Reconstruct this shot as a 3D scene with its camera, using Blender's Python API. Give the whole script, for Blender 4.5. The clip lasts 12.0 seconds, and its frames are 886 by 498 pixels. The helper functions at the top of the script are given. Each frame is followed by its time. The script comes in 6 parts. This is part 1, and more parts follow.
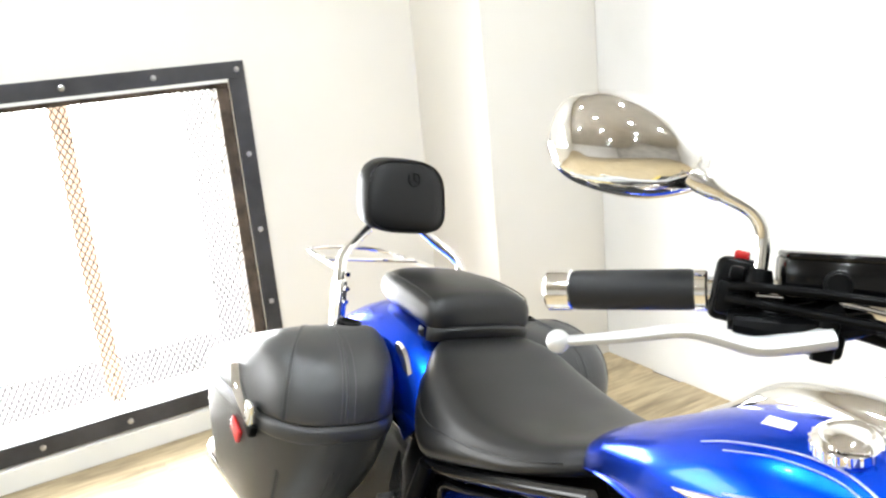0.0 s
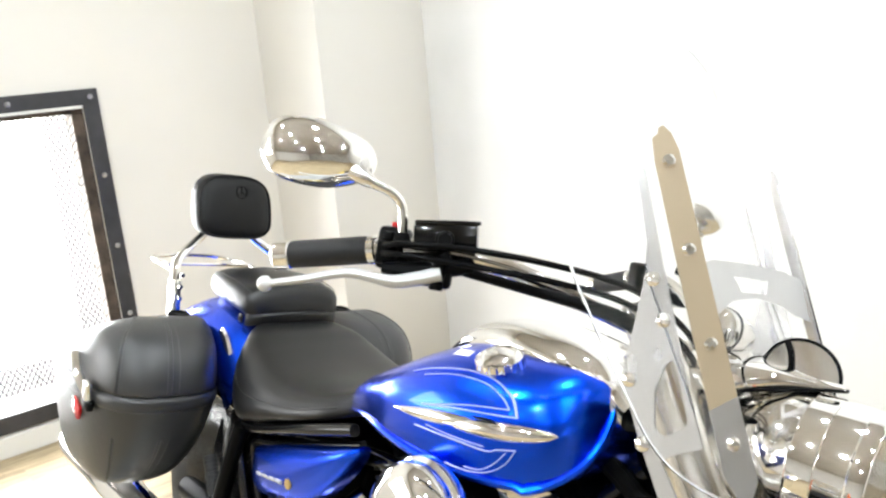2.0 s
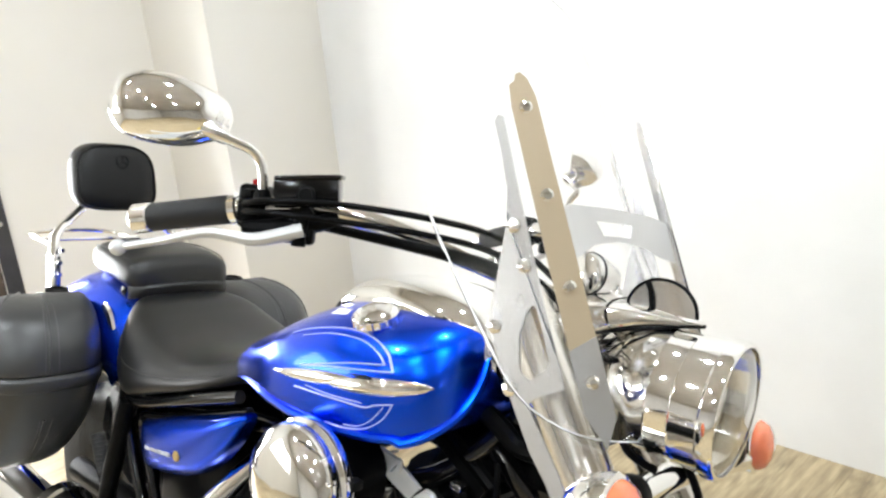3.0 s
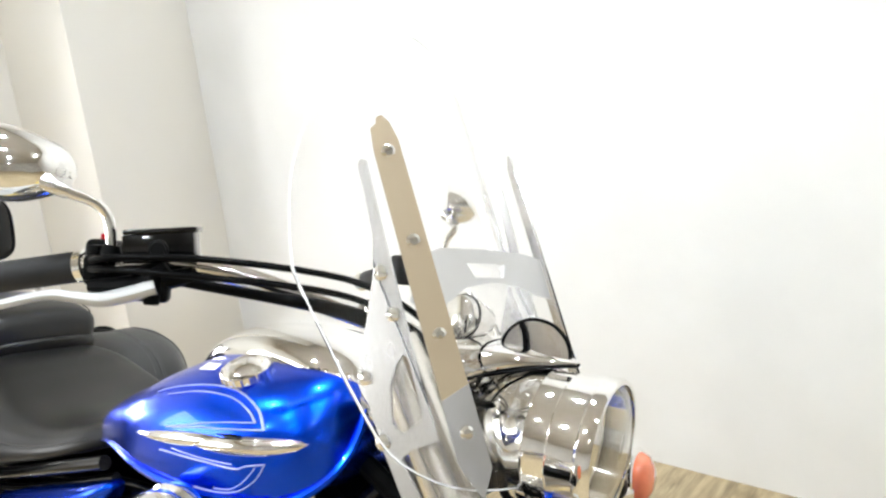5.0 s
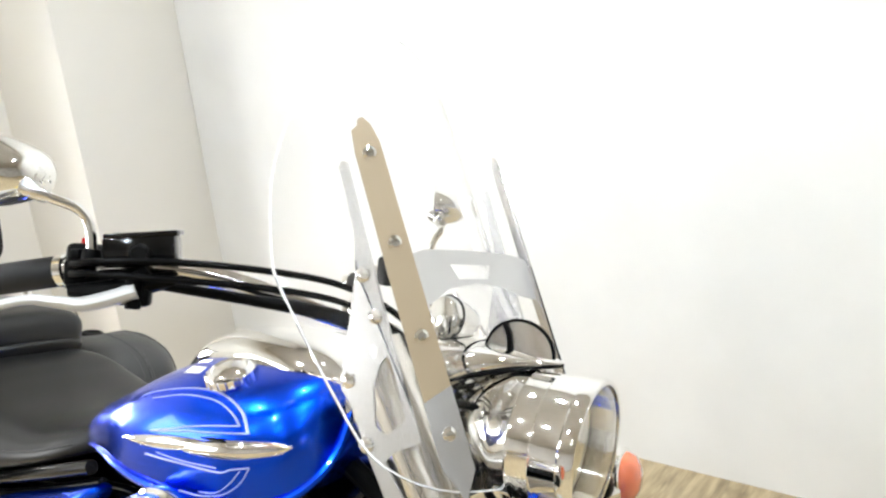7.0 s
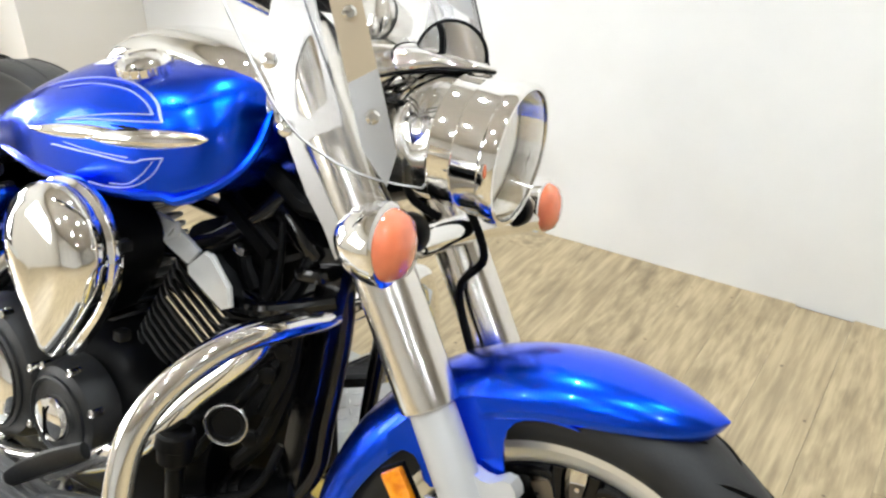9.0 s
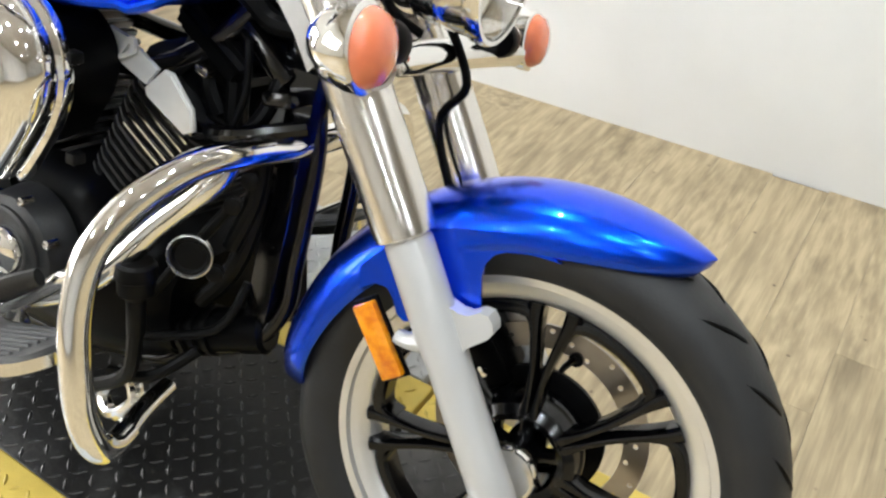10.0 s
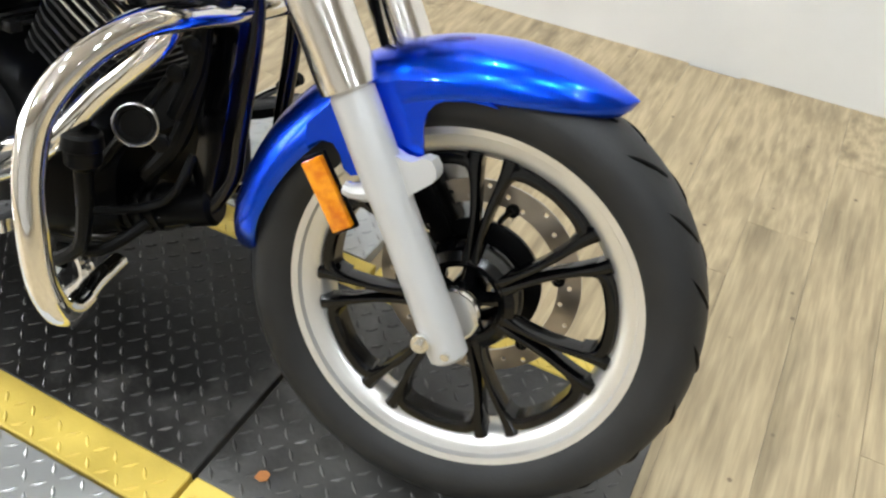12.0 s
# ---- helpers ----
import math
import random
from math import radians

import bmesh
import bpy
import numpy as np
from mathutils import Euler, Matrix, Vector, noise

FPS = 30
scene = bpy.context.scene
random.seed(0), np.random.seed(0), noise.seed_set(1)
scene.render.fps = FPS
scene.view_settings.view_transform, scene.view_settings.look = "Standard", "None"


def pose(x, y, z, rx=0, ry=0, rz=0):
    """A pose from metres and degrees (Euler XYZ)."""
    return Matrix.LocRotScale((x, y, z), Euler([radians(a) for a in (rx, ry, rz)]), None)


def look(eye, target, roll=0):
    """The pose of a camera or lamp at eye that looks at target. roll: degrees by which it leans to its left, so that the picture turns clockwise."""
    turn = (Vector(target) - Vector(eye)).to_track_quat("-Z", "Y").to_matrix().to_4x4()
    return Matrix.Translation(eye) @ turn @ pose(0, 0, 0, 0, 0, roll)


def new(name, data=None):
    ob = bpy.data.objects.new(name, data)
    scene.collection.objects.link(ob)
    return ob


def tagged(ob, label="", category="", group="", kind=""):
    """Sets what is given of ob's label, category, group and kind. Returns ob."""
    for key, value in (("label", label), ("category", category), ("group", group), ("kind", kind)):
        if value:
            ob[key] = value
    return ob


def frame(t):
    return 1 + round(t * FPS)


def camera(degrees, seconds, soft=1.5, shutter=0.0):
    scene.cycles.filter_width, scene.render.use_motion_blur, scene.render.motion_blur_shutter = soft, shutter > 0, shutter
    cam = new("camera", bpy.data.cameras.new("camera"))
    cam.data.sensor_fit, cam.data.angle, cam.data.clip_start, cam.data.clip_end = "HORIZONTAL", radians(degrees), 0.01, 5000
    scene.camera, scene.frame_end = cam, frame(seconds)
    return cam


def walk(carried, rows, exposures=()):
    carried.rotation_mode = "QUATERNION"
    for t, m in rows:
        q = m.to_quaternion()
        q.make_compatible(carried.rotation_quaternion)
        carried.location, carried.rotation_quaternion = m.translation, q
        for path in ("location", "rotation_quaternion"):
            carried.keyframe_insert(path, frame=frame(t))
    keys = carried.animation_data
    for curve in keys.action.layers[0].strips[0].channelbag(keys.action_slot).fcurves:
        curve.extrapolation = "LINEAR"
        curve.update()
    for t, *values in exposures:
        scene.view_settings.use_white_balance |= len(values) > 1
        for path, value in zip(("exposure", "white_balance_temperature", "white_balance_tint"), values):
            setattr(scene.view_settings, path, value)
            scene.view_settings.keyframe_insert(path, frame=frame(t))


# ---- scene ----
cam = camera(57.0, 12.0, soft=2.4)
ROWS = [
    (0, -0.1866, -0.6478, 1.3795, 74.880, 5.175, 58.393),
    (0.5, 0.0614, -0.5435, 1.3465, 73.979, 2.548, 64.078),
    (1, 0.1641, -0.5390, 1.3516, 74.117, 5.031, 63.170),
    (1.5, 0.1793, -0.6568, 1.4037, 76.920, 6.402, 56.105),
    (2, 0.2111, -0.6766, 1.3884, 75.897, 4.748, 50.741),
    (2.5, 0.2401, -0.6515, 1.3739, 75.130, 5.397, 47.292),
    (3, 0.2525, -0.6246, 1.3609, 73.160, 5.529, 44.624),
    (3.5, 0.2620, -0.6044, 1.3547, 72.671, 6.135, 42.225),
    (5.5, 0.2571, -0.5677, 1.3763, 74.955, 5.750, 36.348),
    (6, 0.2610, -0.5649, 1.3804, 75.407, 6.207, 36.479),
    (6.5, 0.2618, -0.5593, 1.3825, 75.141, 6.291, 36.634),
    (8.3, 0.2940, -0.5773, 1.2861, 67.547, 3.886, 35.263),
    (8.5, 0.2916, -0.5802, 1.2746, 65.655, 3.149, 34.821),
    (9, 0.2800, -0.5777, 1.2294, 61.127, 0.580, 33.957),
    (9.5, 0.2661, -0.5757, 1.1862, 57.580, -1.116, 34.235),
    (10, 0.2618, -0.5721, 1.1442, 52.893, -2.012, 32.974),
    (10.5, 0.2687, -0.5828, 1.1004, 48.836, -3.139, 31.550),
    (11, 0.2853, -0.6184, 1.0625, 45.670, -2.721, 28.723),
    (11.5, 0.3052, -0.6704, 1.0568, 45.206, -3.513, 27.629),
    (12, 0.2987, -0.6735, 1.1082, 48.136, -3.464, 27.505),
]
BETWEEN = [
    (0.3, look((-0.038, -0.580, 1.351), (-1.768, 0.271, 0.822), -4.2)),
    (0.8, look((0.133, -0.516, 1.342), (-1.626, 0.256, 0.787), -5.3)),
    (1.2, look((0.167, -0.590, 1.369), (-1.527, 0.340, 0.853), -5.6)),
]
walk(cam, sorted([(t, pose(x, y, z, rx, ry, rz)) for t, x, y, z, rx, ry, rz in ROWS] + BETWEEN, key=lambda r: r[0]),
     exposures=[(0.0, 0.34), (1.5, 0.22), (3.0, 0.06), (6.0, 0.01), (8.5, 0.04), (9.5, 0.0), (12.0, -0.04)])

# ---- light ----
world = bpy.data.worlds.new("world")
scene.world = world
world.use_nodes = True
sky = world.node_tree.nodes.new("ShaderNodeTexSky")
sky.sky_type, sky.sun_disc = "NISHITA", False
sky.sun_elevation, sky.sun_rotation = radians(40), radians(200)
world.node_tree.links.new(sky.outputs[0], world.node_tree.nodes["Background"].inputs[0])
world.node_tree.nodes["Background"].inputs[1].default_value = 0.15

FLOOR, CEIL = -0.03, 3.5
X0, X1, Y0, Y1 = -3.18, 7.0, -7.5, 1.585        # inner faces of the room


def lamp(name, at, size, power, colour=(1, 0.96, 0.9), turn=(0, 0, 0), size_y=None):
    data = bpy.data.lights.new(name, "AREA")
    data.shape, data.size, data.energy, data.color = "DISK" if size_y is None else "RECTANGLE", size, power, colour
    if size_y is not None:
        data.size_y = size_y
    ob = new(name, data)
    ob.matrix_world = pose(*at, *turn)
    return ob


LAMP_SPOTS = [(-1.9, -0.9), (-0.7, 0.6), (-0.4, -1.9), (1.0, -0.5), (1.4, 0.9), (0.9, -3.2), (2.7, -1.3), (2.9, -4.6), (-1.6, -3.7), (4.7, -2.6)]
for lx, ly in LAMP_SPOTS:
    lamp("ceiling_lamp_light", (lx, ly, CEIL - 0.09), 0.13, 25 if lx > 1.2 else 36, (0.86, 0.94, 1.0))
# daylight that comes in through the meshed opening
lamp("opening_daylight", (X0 - 0.45, -0.3, 0.74), 1.15, 100, (0.95, 0.98, 1.0), (0, -90, 0), 1.15)
# daylight through the wide window further along the same wall
lamp("window_daylight", (X0 - 0.12, -2.9, 1.7), 1.3, 45, (0.93, 0.97, 1.0), (0, -90, 0), 2.5)

# ---- materials ----


def nodes_of(name):
    m = bpy.data.materials.new(name)
    m.use_nodes = True
    return m, m.node_tree.nodes, m.node_tree.links, m.node_tree.nodes["Principled BSDF"]


def mat(name, colour, rough=0.5, metal=0.0, vary=0.15, scale=6.0, grain=0.0, grain_scale=300.0, coat=0.0, rough_vary=0.1, other=None, transmission=0.0, ior=1.5, emit=0.0, spec=0.5):
    """A surface with two scales of variation: soft patches that tint colour and gloss, and fine relief."""
    m, n, l, p = nodes_of(name)
    tc = n.new("ShaderNodeTexCoord")
    info = n.new("ShaderNodeObjectInfo")
    add = n.new("ShaderNodeVectorMath")
    l.new(tc.outputs["Object"], add.inputs[0])
    sc = n.new("ShaderNodeVectorMath")
    sc.operation = "SCALE"
    sc.inputs[0].default_value = (7, 5, 3)
    l.new(info.outputs["Random"], sc.inputs["Scale"])
    l.new(sc.outputs[0], add.inputs[1])
    big = n.new("ShaderNodeTexNoise")
    big.inputs["Scale"].default_value, big.inputs["Detail"].default_value = scale, 5
    l.new(add.outputs[0], big.inputs["Vector"])
    mix = n.new("ShaderNodeMix")
    mix.data_type = "RGBA"
    o = other or tuple(c * (1 - vary) for c in colour)
    mix.inputs["A"].default_value, mix.inputs["B"].default_value = (*colour, 1), (*o, 1)
    ramp = n.new("ShaderNodeMapRange")
    ramp.inputs["From Min"].default_value, ramp.inputs["From Max"].default_value = 0.35, 0.7
    l.new(big.outputs[0], ramp.inputs["Value"])
    l.new(ramp.outputs[0], mix.inputs["Factor"])
    l.new(mix.outputs["Result"], p.inputs["Base Color"])
    rr = n.new("ShaderNodeMapRange")
    rr.inputs["To Min"].default_value, rr.inputs["To Max"].default_value = max(0.0, rough * (1 - rough_vary)), min(1.0, rough * (1 + rough_vary))
    l.new(big.outputs[0], rr.inputs["Value"])
    l.new(rr.outputs[0], p.inputs["Roughness"])
    p.inputs["Metallic"].default_value = metal
    p.inputs["Coat Weight"].default_value = coat
    p.inputs["Coat Roughness"].default_value = 0.02
    p.inputs["IOR"].default_value = ior
    p.inputs["Transmission Weight"].default_value = transmission
    p.inputs["Specular IOR Level"].default_value = spec
    if grain:
        fine = n.new("ShaderNodeTexNoise")
        fine.inputs["Scale"].default_value, fine.inputs["Detail"].default_value = grain_scale, 3
        l.new(tc.outputs["Object"], fine.inputs["Vector"])
        bump = n.new("ShaderNodeBump")
        bump.inputs["Strength"].default_value, bump.inputs["Distance"].default_value = grain, 0.002
        l.new(fine.outputs[0], bump.inputs["Height"])
        l.new(bump.outputs[0], p.inputs["Normal"])
    if emit:
        p.inputs["Emission Color"].default_value = (*colour, 1)
        p.inputs["Emission Strength"].default_value = emit
    return m


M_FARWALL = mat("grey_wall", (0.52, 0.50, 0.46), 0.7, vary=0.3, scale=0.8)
M_WALL = mat("painted_wall", (0.82, 0.805, 0.78), 0.6, vary=0.10, scale=2.2, grain=0.2, grain_scale=60)
M_CREAM = mat("cream_wall_paint", (0.80, 0.765, 0.70), 0.6, vary=0.06, scale=1.1, grain=0.15, grain_scale=60)
M_CEIL = mat("ceiling_tan", (0.50, 0.475, 0.43), 0.8, vary=0.12, scale=1)
M_TRIM = mat("white_trim", (0.8, 0.79, 0.75), 0.4, vary=0.06, scale=4)
M_STEEL_DARK = mat("dark_steel_frame", (0.06, 0.06, 0.065), 0.5, 0.3, vary=0.4, scale=9, grain=0.2)
M_OLD_WOOD = mat("raw_wood", (0.11, 0.08, 0.058), 0.8, vary=0.7, scale=16, grain=0.5, grain_scale=80)
M_MESH = mat("mesh_steel", (0.10, 0.095, 0.09), 0.5, 0.5, vary=0.3, scale=20)
M_ORANGE = mat("orange_strap", (1.0, 0.80, 0.64), 0.9, vary=0.1, scale=12, transmission=0.18)
M_SCREW = mat("zinc_screw", (0.5, 0.5, 0.5), 0.3, 1.0)
M_BLUE = mat("blue_metallic_paint", (0.0005, 0.075, 0.90), 0.26, 0.98, vary=0.10, scale=3, coat=0.5)
M_CHROME = mat("chrome", (0.93, 0.92, 0.90), 0.06, 1.0, vary=0.03, scale=8, rough_vary=0.4)
M_POLISH = mat("polished_aluminium", (0.86, 0.85, 0.83), 0.16, 1.0, vary=0.08, scale=10, rough_vary=0.3)
M_SLEEVE = mat("satin_chrome_sleeve", (0.86, 0.83, 0.78), 0.20, 1.0, vary=0.05, scale=10, rough_vary=0.3)
M_SILVER = mat("silver_painted_alloy", (0.56, 0.56, 0.555), 0.38, 0.35, vary=0.05, scale=12)
M_RIM = mat("machined_rim", (0.80, 0.79, 0.77), 0.3, 0.75, vary=0.06, scale=15)
M_GLOSSBLACK = mat("gloss_black_paint", (0.002, 0.002, 0.0023), 0.13, 0.0, vary=0.3, scale=9, spec=0.42)
M_BLACK = mat("satin_black_metal", (0.0022, 0.0022, 0.0024), 0.36, 0.0, vary=0.4, scale=16, grain=0.1, spec=0.07)
M_DARK = mat("dirty_dark_metal", (0.005, 0.0049, 0.0049), 0.38, 0.05, vary=0.5, scale=22, grain=0.2, spec=0.14)
M_LEATHER = mat("black_vinyl", (0.0065, 0.0065, 0.0066), 0.35, vary=0.10, scale=14, grain=0.08, grain_scale=420, spec=0.46)
M_BAG = mat("grey_black_bag_leather", (0.040, 0.040, 0.0402), 0.33, vary=0.25, scale=6, grain=0.30, grain_scale=320, spec=0.55)
M_RUBBER = mat("tyre_rubber", (0.021, 0.021, 0.0215), 0.55, vary=0.35, spec=0.35, scale=11, grain=0.2, grain_scale=200)
M_GRIP = mat("grip_rubber", (0.016, 0.016, 0.017), 0.55, vary=0.2, scale=30, spec=0.3)
M_HOSE = mat("dirty_black_hose", (0.003, 0.003, 0.003), 0.4, vary=0.4, scale=40, spec=0.15)
M_AMBER = mat("amber_reflector", (0.62, 0.15, 0.0), 0.12, vary=0.5, scale=60, coat=0.6, other=(0.92, 0.36, 0.006))
M_SIGNAL = mat("orange_signal_lens", (0.80, 0.20, 0.09), 0.14, vary=0.16, scale=40, coat=1.0)
M_RED = mat("red_lens", (0.6, 0.02, 0.02), 0.2, vary=0.2, scale=60, coat=0.6)
# Even tan puts the room's reflection into the strip's colour.
M_TAN = mat("strip_reflected_tan", (0.36, 0.28, 0.185), 0.4, 0.2, vary=0.04, scale=5)
M_DISC = mat("brake_disc_steel", (0.42, 0.38, 0.33), 0.3, 1.0, vary=0.15, scale=25)
M_YELLOW = mat("yellow_floor_paint", (0.72, 0.53, 0.10), 0.5, vary=0.35, scale=8, grain=0.2, other=(0.5, 0.36, 0.06))
M_DECK = mat("worn_black_tread_plate", (0.095, 0.092, 0.087), 0.42, 0.15, vary=0.5, scale=4.5, grain=0.4, grain_scale=90, other=(0.016, 0.015, 0.014))
M_TREAD = mat("tread_lozenge", (0.12, 0.117, 0.112), 0.42, 0.3, vary=0.5, scale=5, other=(0.02, 0.02, 0.02))
M_GREYDECK = mat("grey_tread_plate", (0.42, 0.43, 0.43), 0.38, 0.6, vary=0.25, scale=8)
M_STRIPE = mat("silver_pinstripe", (0.62, 0.68, 0.85), 0.3, 0.5)
M_WHITE = mat("white_label", (0.85, 0.82, 0.78), 0.5)
# Both glow by themselves: daylight outdoors is put into their emission.
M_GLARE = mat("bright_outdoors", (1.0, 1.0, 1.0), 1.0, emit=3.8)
M_PALE_GLOW = mat("pale_outdoor_glow", (0.95, 0.97, 1.0), 1.0, emit=0.45)


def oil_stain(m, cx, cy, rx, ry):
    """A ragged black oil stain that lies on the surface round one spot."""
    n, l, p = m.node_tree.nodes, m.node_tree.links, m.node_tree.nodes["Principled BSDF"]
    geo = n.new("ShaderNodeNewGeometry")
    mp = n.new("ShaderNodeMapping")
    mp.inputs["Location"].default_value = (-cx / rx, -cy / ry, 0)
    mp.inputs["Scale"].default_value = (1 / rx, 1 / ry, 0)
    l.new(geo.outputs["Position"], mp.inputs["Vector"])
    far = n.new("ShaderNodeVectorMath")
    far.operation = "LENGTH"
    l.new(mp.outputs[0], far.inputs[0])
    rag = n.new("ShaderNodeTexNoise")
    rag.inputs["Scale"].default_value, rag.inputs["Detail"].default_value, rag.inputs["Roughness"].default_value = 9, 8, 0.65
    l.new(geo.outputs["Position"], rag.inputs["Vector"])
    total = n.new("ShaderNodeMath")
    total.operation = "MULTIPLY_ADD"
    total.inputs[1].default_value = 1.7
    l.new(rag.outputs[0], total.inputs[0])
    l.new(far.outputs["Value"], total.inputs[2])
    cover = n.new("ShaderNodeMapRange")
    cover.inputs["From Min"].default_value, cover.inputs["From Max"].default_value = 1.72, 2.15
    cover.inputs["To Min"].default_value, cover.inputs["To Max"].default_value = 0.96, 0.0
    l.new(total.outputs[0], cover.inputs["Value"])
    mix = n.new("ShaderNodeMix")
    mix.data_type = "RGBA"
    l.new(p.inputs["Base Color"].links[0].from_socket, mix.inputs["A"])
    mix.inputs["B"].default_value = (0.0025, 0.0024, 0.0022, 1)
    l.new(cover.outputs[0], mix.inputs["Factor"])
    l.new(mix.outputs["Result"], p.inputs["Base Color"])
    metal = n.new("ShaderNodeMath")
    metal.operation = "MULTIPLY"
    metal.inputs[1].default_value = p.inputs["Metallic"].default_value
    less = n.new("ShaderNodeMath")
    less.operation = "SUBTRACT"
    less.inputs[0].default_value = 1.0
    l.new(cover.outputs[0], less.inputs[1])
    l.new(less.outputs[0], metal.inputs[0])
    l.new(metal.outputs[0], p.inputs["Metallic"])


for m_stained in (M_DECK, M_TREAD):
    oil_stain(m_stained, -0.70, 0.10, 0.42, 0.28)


def clear(name, tint=(1, 1, 1), rough=0.0, ior=1.45):
    m, n, l, p = nodes_of(name)
    p.inputs["Base Color"].default_value = (*tint, 1)
    p.inputs["Transmission Weight"].default_value = 1.0
    p.inputs["Roughness"].default_value = rough
    p.inputs["IOR"].default_value = ior
    return m


M_SATIN = mat("satin_aluminium", (0.58, 0.57, 0.56), 0.35, 0.25, vary=0.06, scale=9)
M_STITCH = mat("grey_stitching", (0.085, 0.085, 0.083), 0.5, vary=0.3, scale=80)
M_PADVINYL = mat("dull_black_vinyl", (0.004, 0.004, 0.0042), 0.35, vary=0.25, scale=9, grain=0.3, grain_scale=600, spec=0.3)
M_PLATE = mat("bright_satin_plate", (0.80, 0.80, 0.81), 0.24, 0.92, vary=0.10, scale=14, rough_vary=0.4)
M_SHIELD = clear("clear_acrylic", (0.99, 0.99, 0.99), 0.0, 1.25)
M_EDGE = mat("frosted_edge", (0.93, 0.93, 0.93), 0.5, transmission=0.5)
M_GLASS = clear("lens_glass", (0.98, 0.98, 0.97), 0.0, 1.4)


def plank_material():
    m, n, l, p = nodes_of("plank_vinyl")
    tc, info = n.new("ShaderNodeTexCoord"), n.new("ShaderNodeObjectInfo")
    off = n.new("ShaderNodeVectorMath")
    off.operation = "SCALE"
    off.inputs[0].default_value = (31, 17, 5)
    l.new(info.outputs["Random"], off.inputs["Scale"])
    add = n.new("ShaderNodeVectorMath")
    l.new(tc.outputs["Object"], add.inputs[0])
    l.new(off.outputs[0], add.inputs[1])
    mp = n.new("ShaderNodeMapping")
    mp.inputs["Scale"].default_value = (60, 6, 1)
    l.new(add.outputs[0], mp.inputs["Vector"])
    grain = n.new("ShaderNodeTexNoise")
    grain.inputs["Scale"].default_value, grain.inputs["Detail"].default_value = 1.0, 6
    l.new(mp.outputs[0], grain.inputs["Vector"])
    ramp = n.new("ShaderNodeValToRGB")
    e = ramp.color_ramp.elements
    e[0].position, e[0].color = 0.28, (0.30, 0.233, 0.138, 1)
    e[1].position, e[1].color = 0.62, (0.48, 0.378, 0.226, 1)
    mid = e.new(0.46)
    mid.color = (0.395, 0.307, 0.182, 1)
    l.new(grain.outputs[0], ramp.inputs[0])
    mp2 = n.new("ShaderNodeMapping")
    mp2.inputs["Scale"].default_value = (18, 3.0, 1)
    l.new(add.outputs[0], mp2.inputs["Vector"])
    smudge = n.new("ShaderNodeTexNoise")
    smudge.inputs["Scale"].default_value, smudge.inputs["Detail"].default_value = 1.0, 4
    l.new(mp2.outputs[0], smudge.inputs["Vector"])
    mr = n.new("ShaderNodeMapRange")
    mr.inputs["From Min"].default_value, mr.inputs["From Max"].default_value = 0.52, 0.80
    l.new(smudge.outputs[0], mr.inputs["Value"])
    mix = n.new("ShaderNodeMix")
    mix.data_type = "RGBA"
    l.new(mr.outputs[0], mix.inputs["Factor"])
    l.new(ramp.outputs[0], mix.inputs["A"])
    mix.inputs["B"].default_value = (0.17, 0.128, 0.072, 1)
    # small dark knots
    vor = n.new("ShaderNodeTexVoronoi")
    vor.inputs["Scale"].default_value = 11
    l.new(add.outputs[0], vor.inputs["Vector"])
    kn = n.new("ShaderNodeMapRange")
    kn.inputs["From Min"].default_value, kn.inputs["From Max"].default_value = 0.035, 0.07
    kn.inputs["To Min"].default_value, kn.inputs["To Max"].default_value = 0.75, 0.0
    l.new(vor.outputs["Distance"], kn.inputs["Value"])
    mix2 = n.new("ShaderNodeMix")
    mix2.data_type = "RGBA"
    l.new(kn.outputs[0], mix2.inputs["Factor"])
    l.new(mix.outputs["Result"], mix2.inputs["A"])
    mix2.inputs["B"].default_value = (0.09, 0.06, 0.035, 1)
    mp3 = n.new("ShaderNodeMapping")
    mp3.inputs["Scale"].default_value = (210, 7, 1)
    l.new(add.outputs[0], mp3.inputs["Vector"])
    fine = n.new("ShaderNodeTexNoise")
    fine.inputs["Scale"].default_value, fine.inputs["Detail"].default_value = 1.0, 3
    l.new(mp3.outputs[0], fine.inputs["Vector"])
    fr = n.new("ShaderNodeMapRange")
    fr.inputs["From Min"].default_value, fr.inputs["From Max"].default_value = 0.3, 0.7
    fr.inputs["To Min"].default_value, fr.inputs["To Max"].default_value = 0.88, 1.07
    l.new(fine.outputs[0], fr.inputs["Value"])
    streak = n.new("ShaderNodeVectorMath")
    streak.operation = "SCALE"
    l.new(mix2.outputs["Result"], streak.inputs[0])
    l.new(fr.outputs[0], streak.inputs["Scale"])
    bright = n.new("ShaderNodeMapRange")
    bright.inputs["To Min"].default_value, bright.inputs["To Max"].default_value = 0.95, 1.04
    l.new(info.outputs["Random"], bright.inputs["Value"])
    mul = n.new("ShaderNodeVectorMath")
    mul.operation = "SCALE"
    l.new(streak.outputs[0], mul.inputs[0])
    l.new(bright.outputs[0], mul.inputs["Scale"])
    l.new(mul.outputs[0], p.inputs["Base Color"])
    p.inputs["Roughness"].default_value = 0.42
    b = n.new("ShaderNodeBump")
    b.inputs["Strength"].default_value, b.inputs["Distance"].default_value = 0.25, 0.002
    l.new(grain.outputs[0], b.inputs["Height"])
    l.new(b.outputs[0], p.inputs["Normal"])
    return m


M_PLANK = plank_material()

# ---- shaping helpers ----


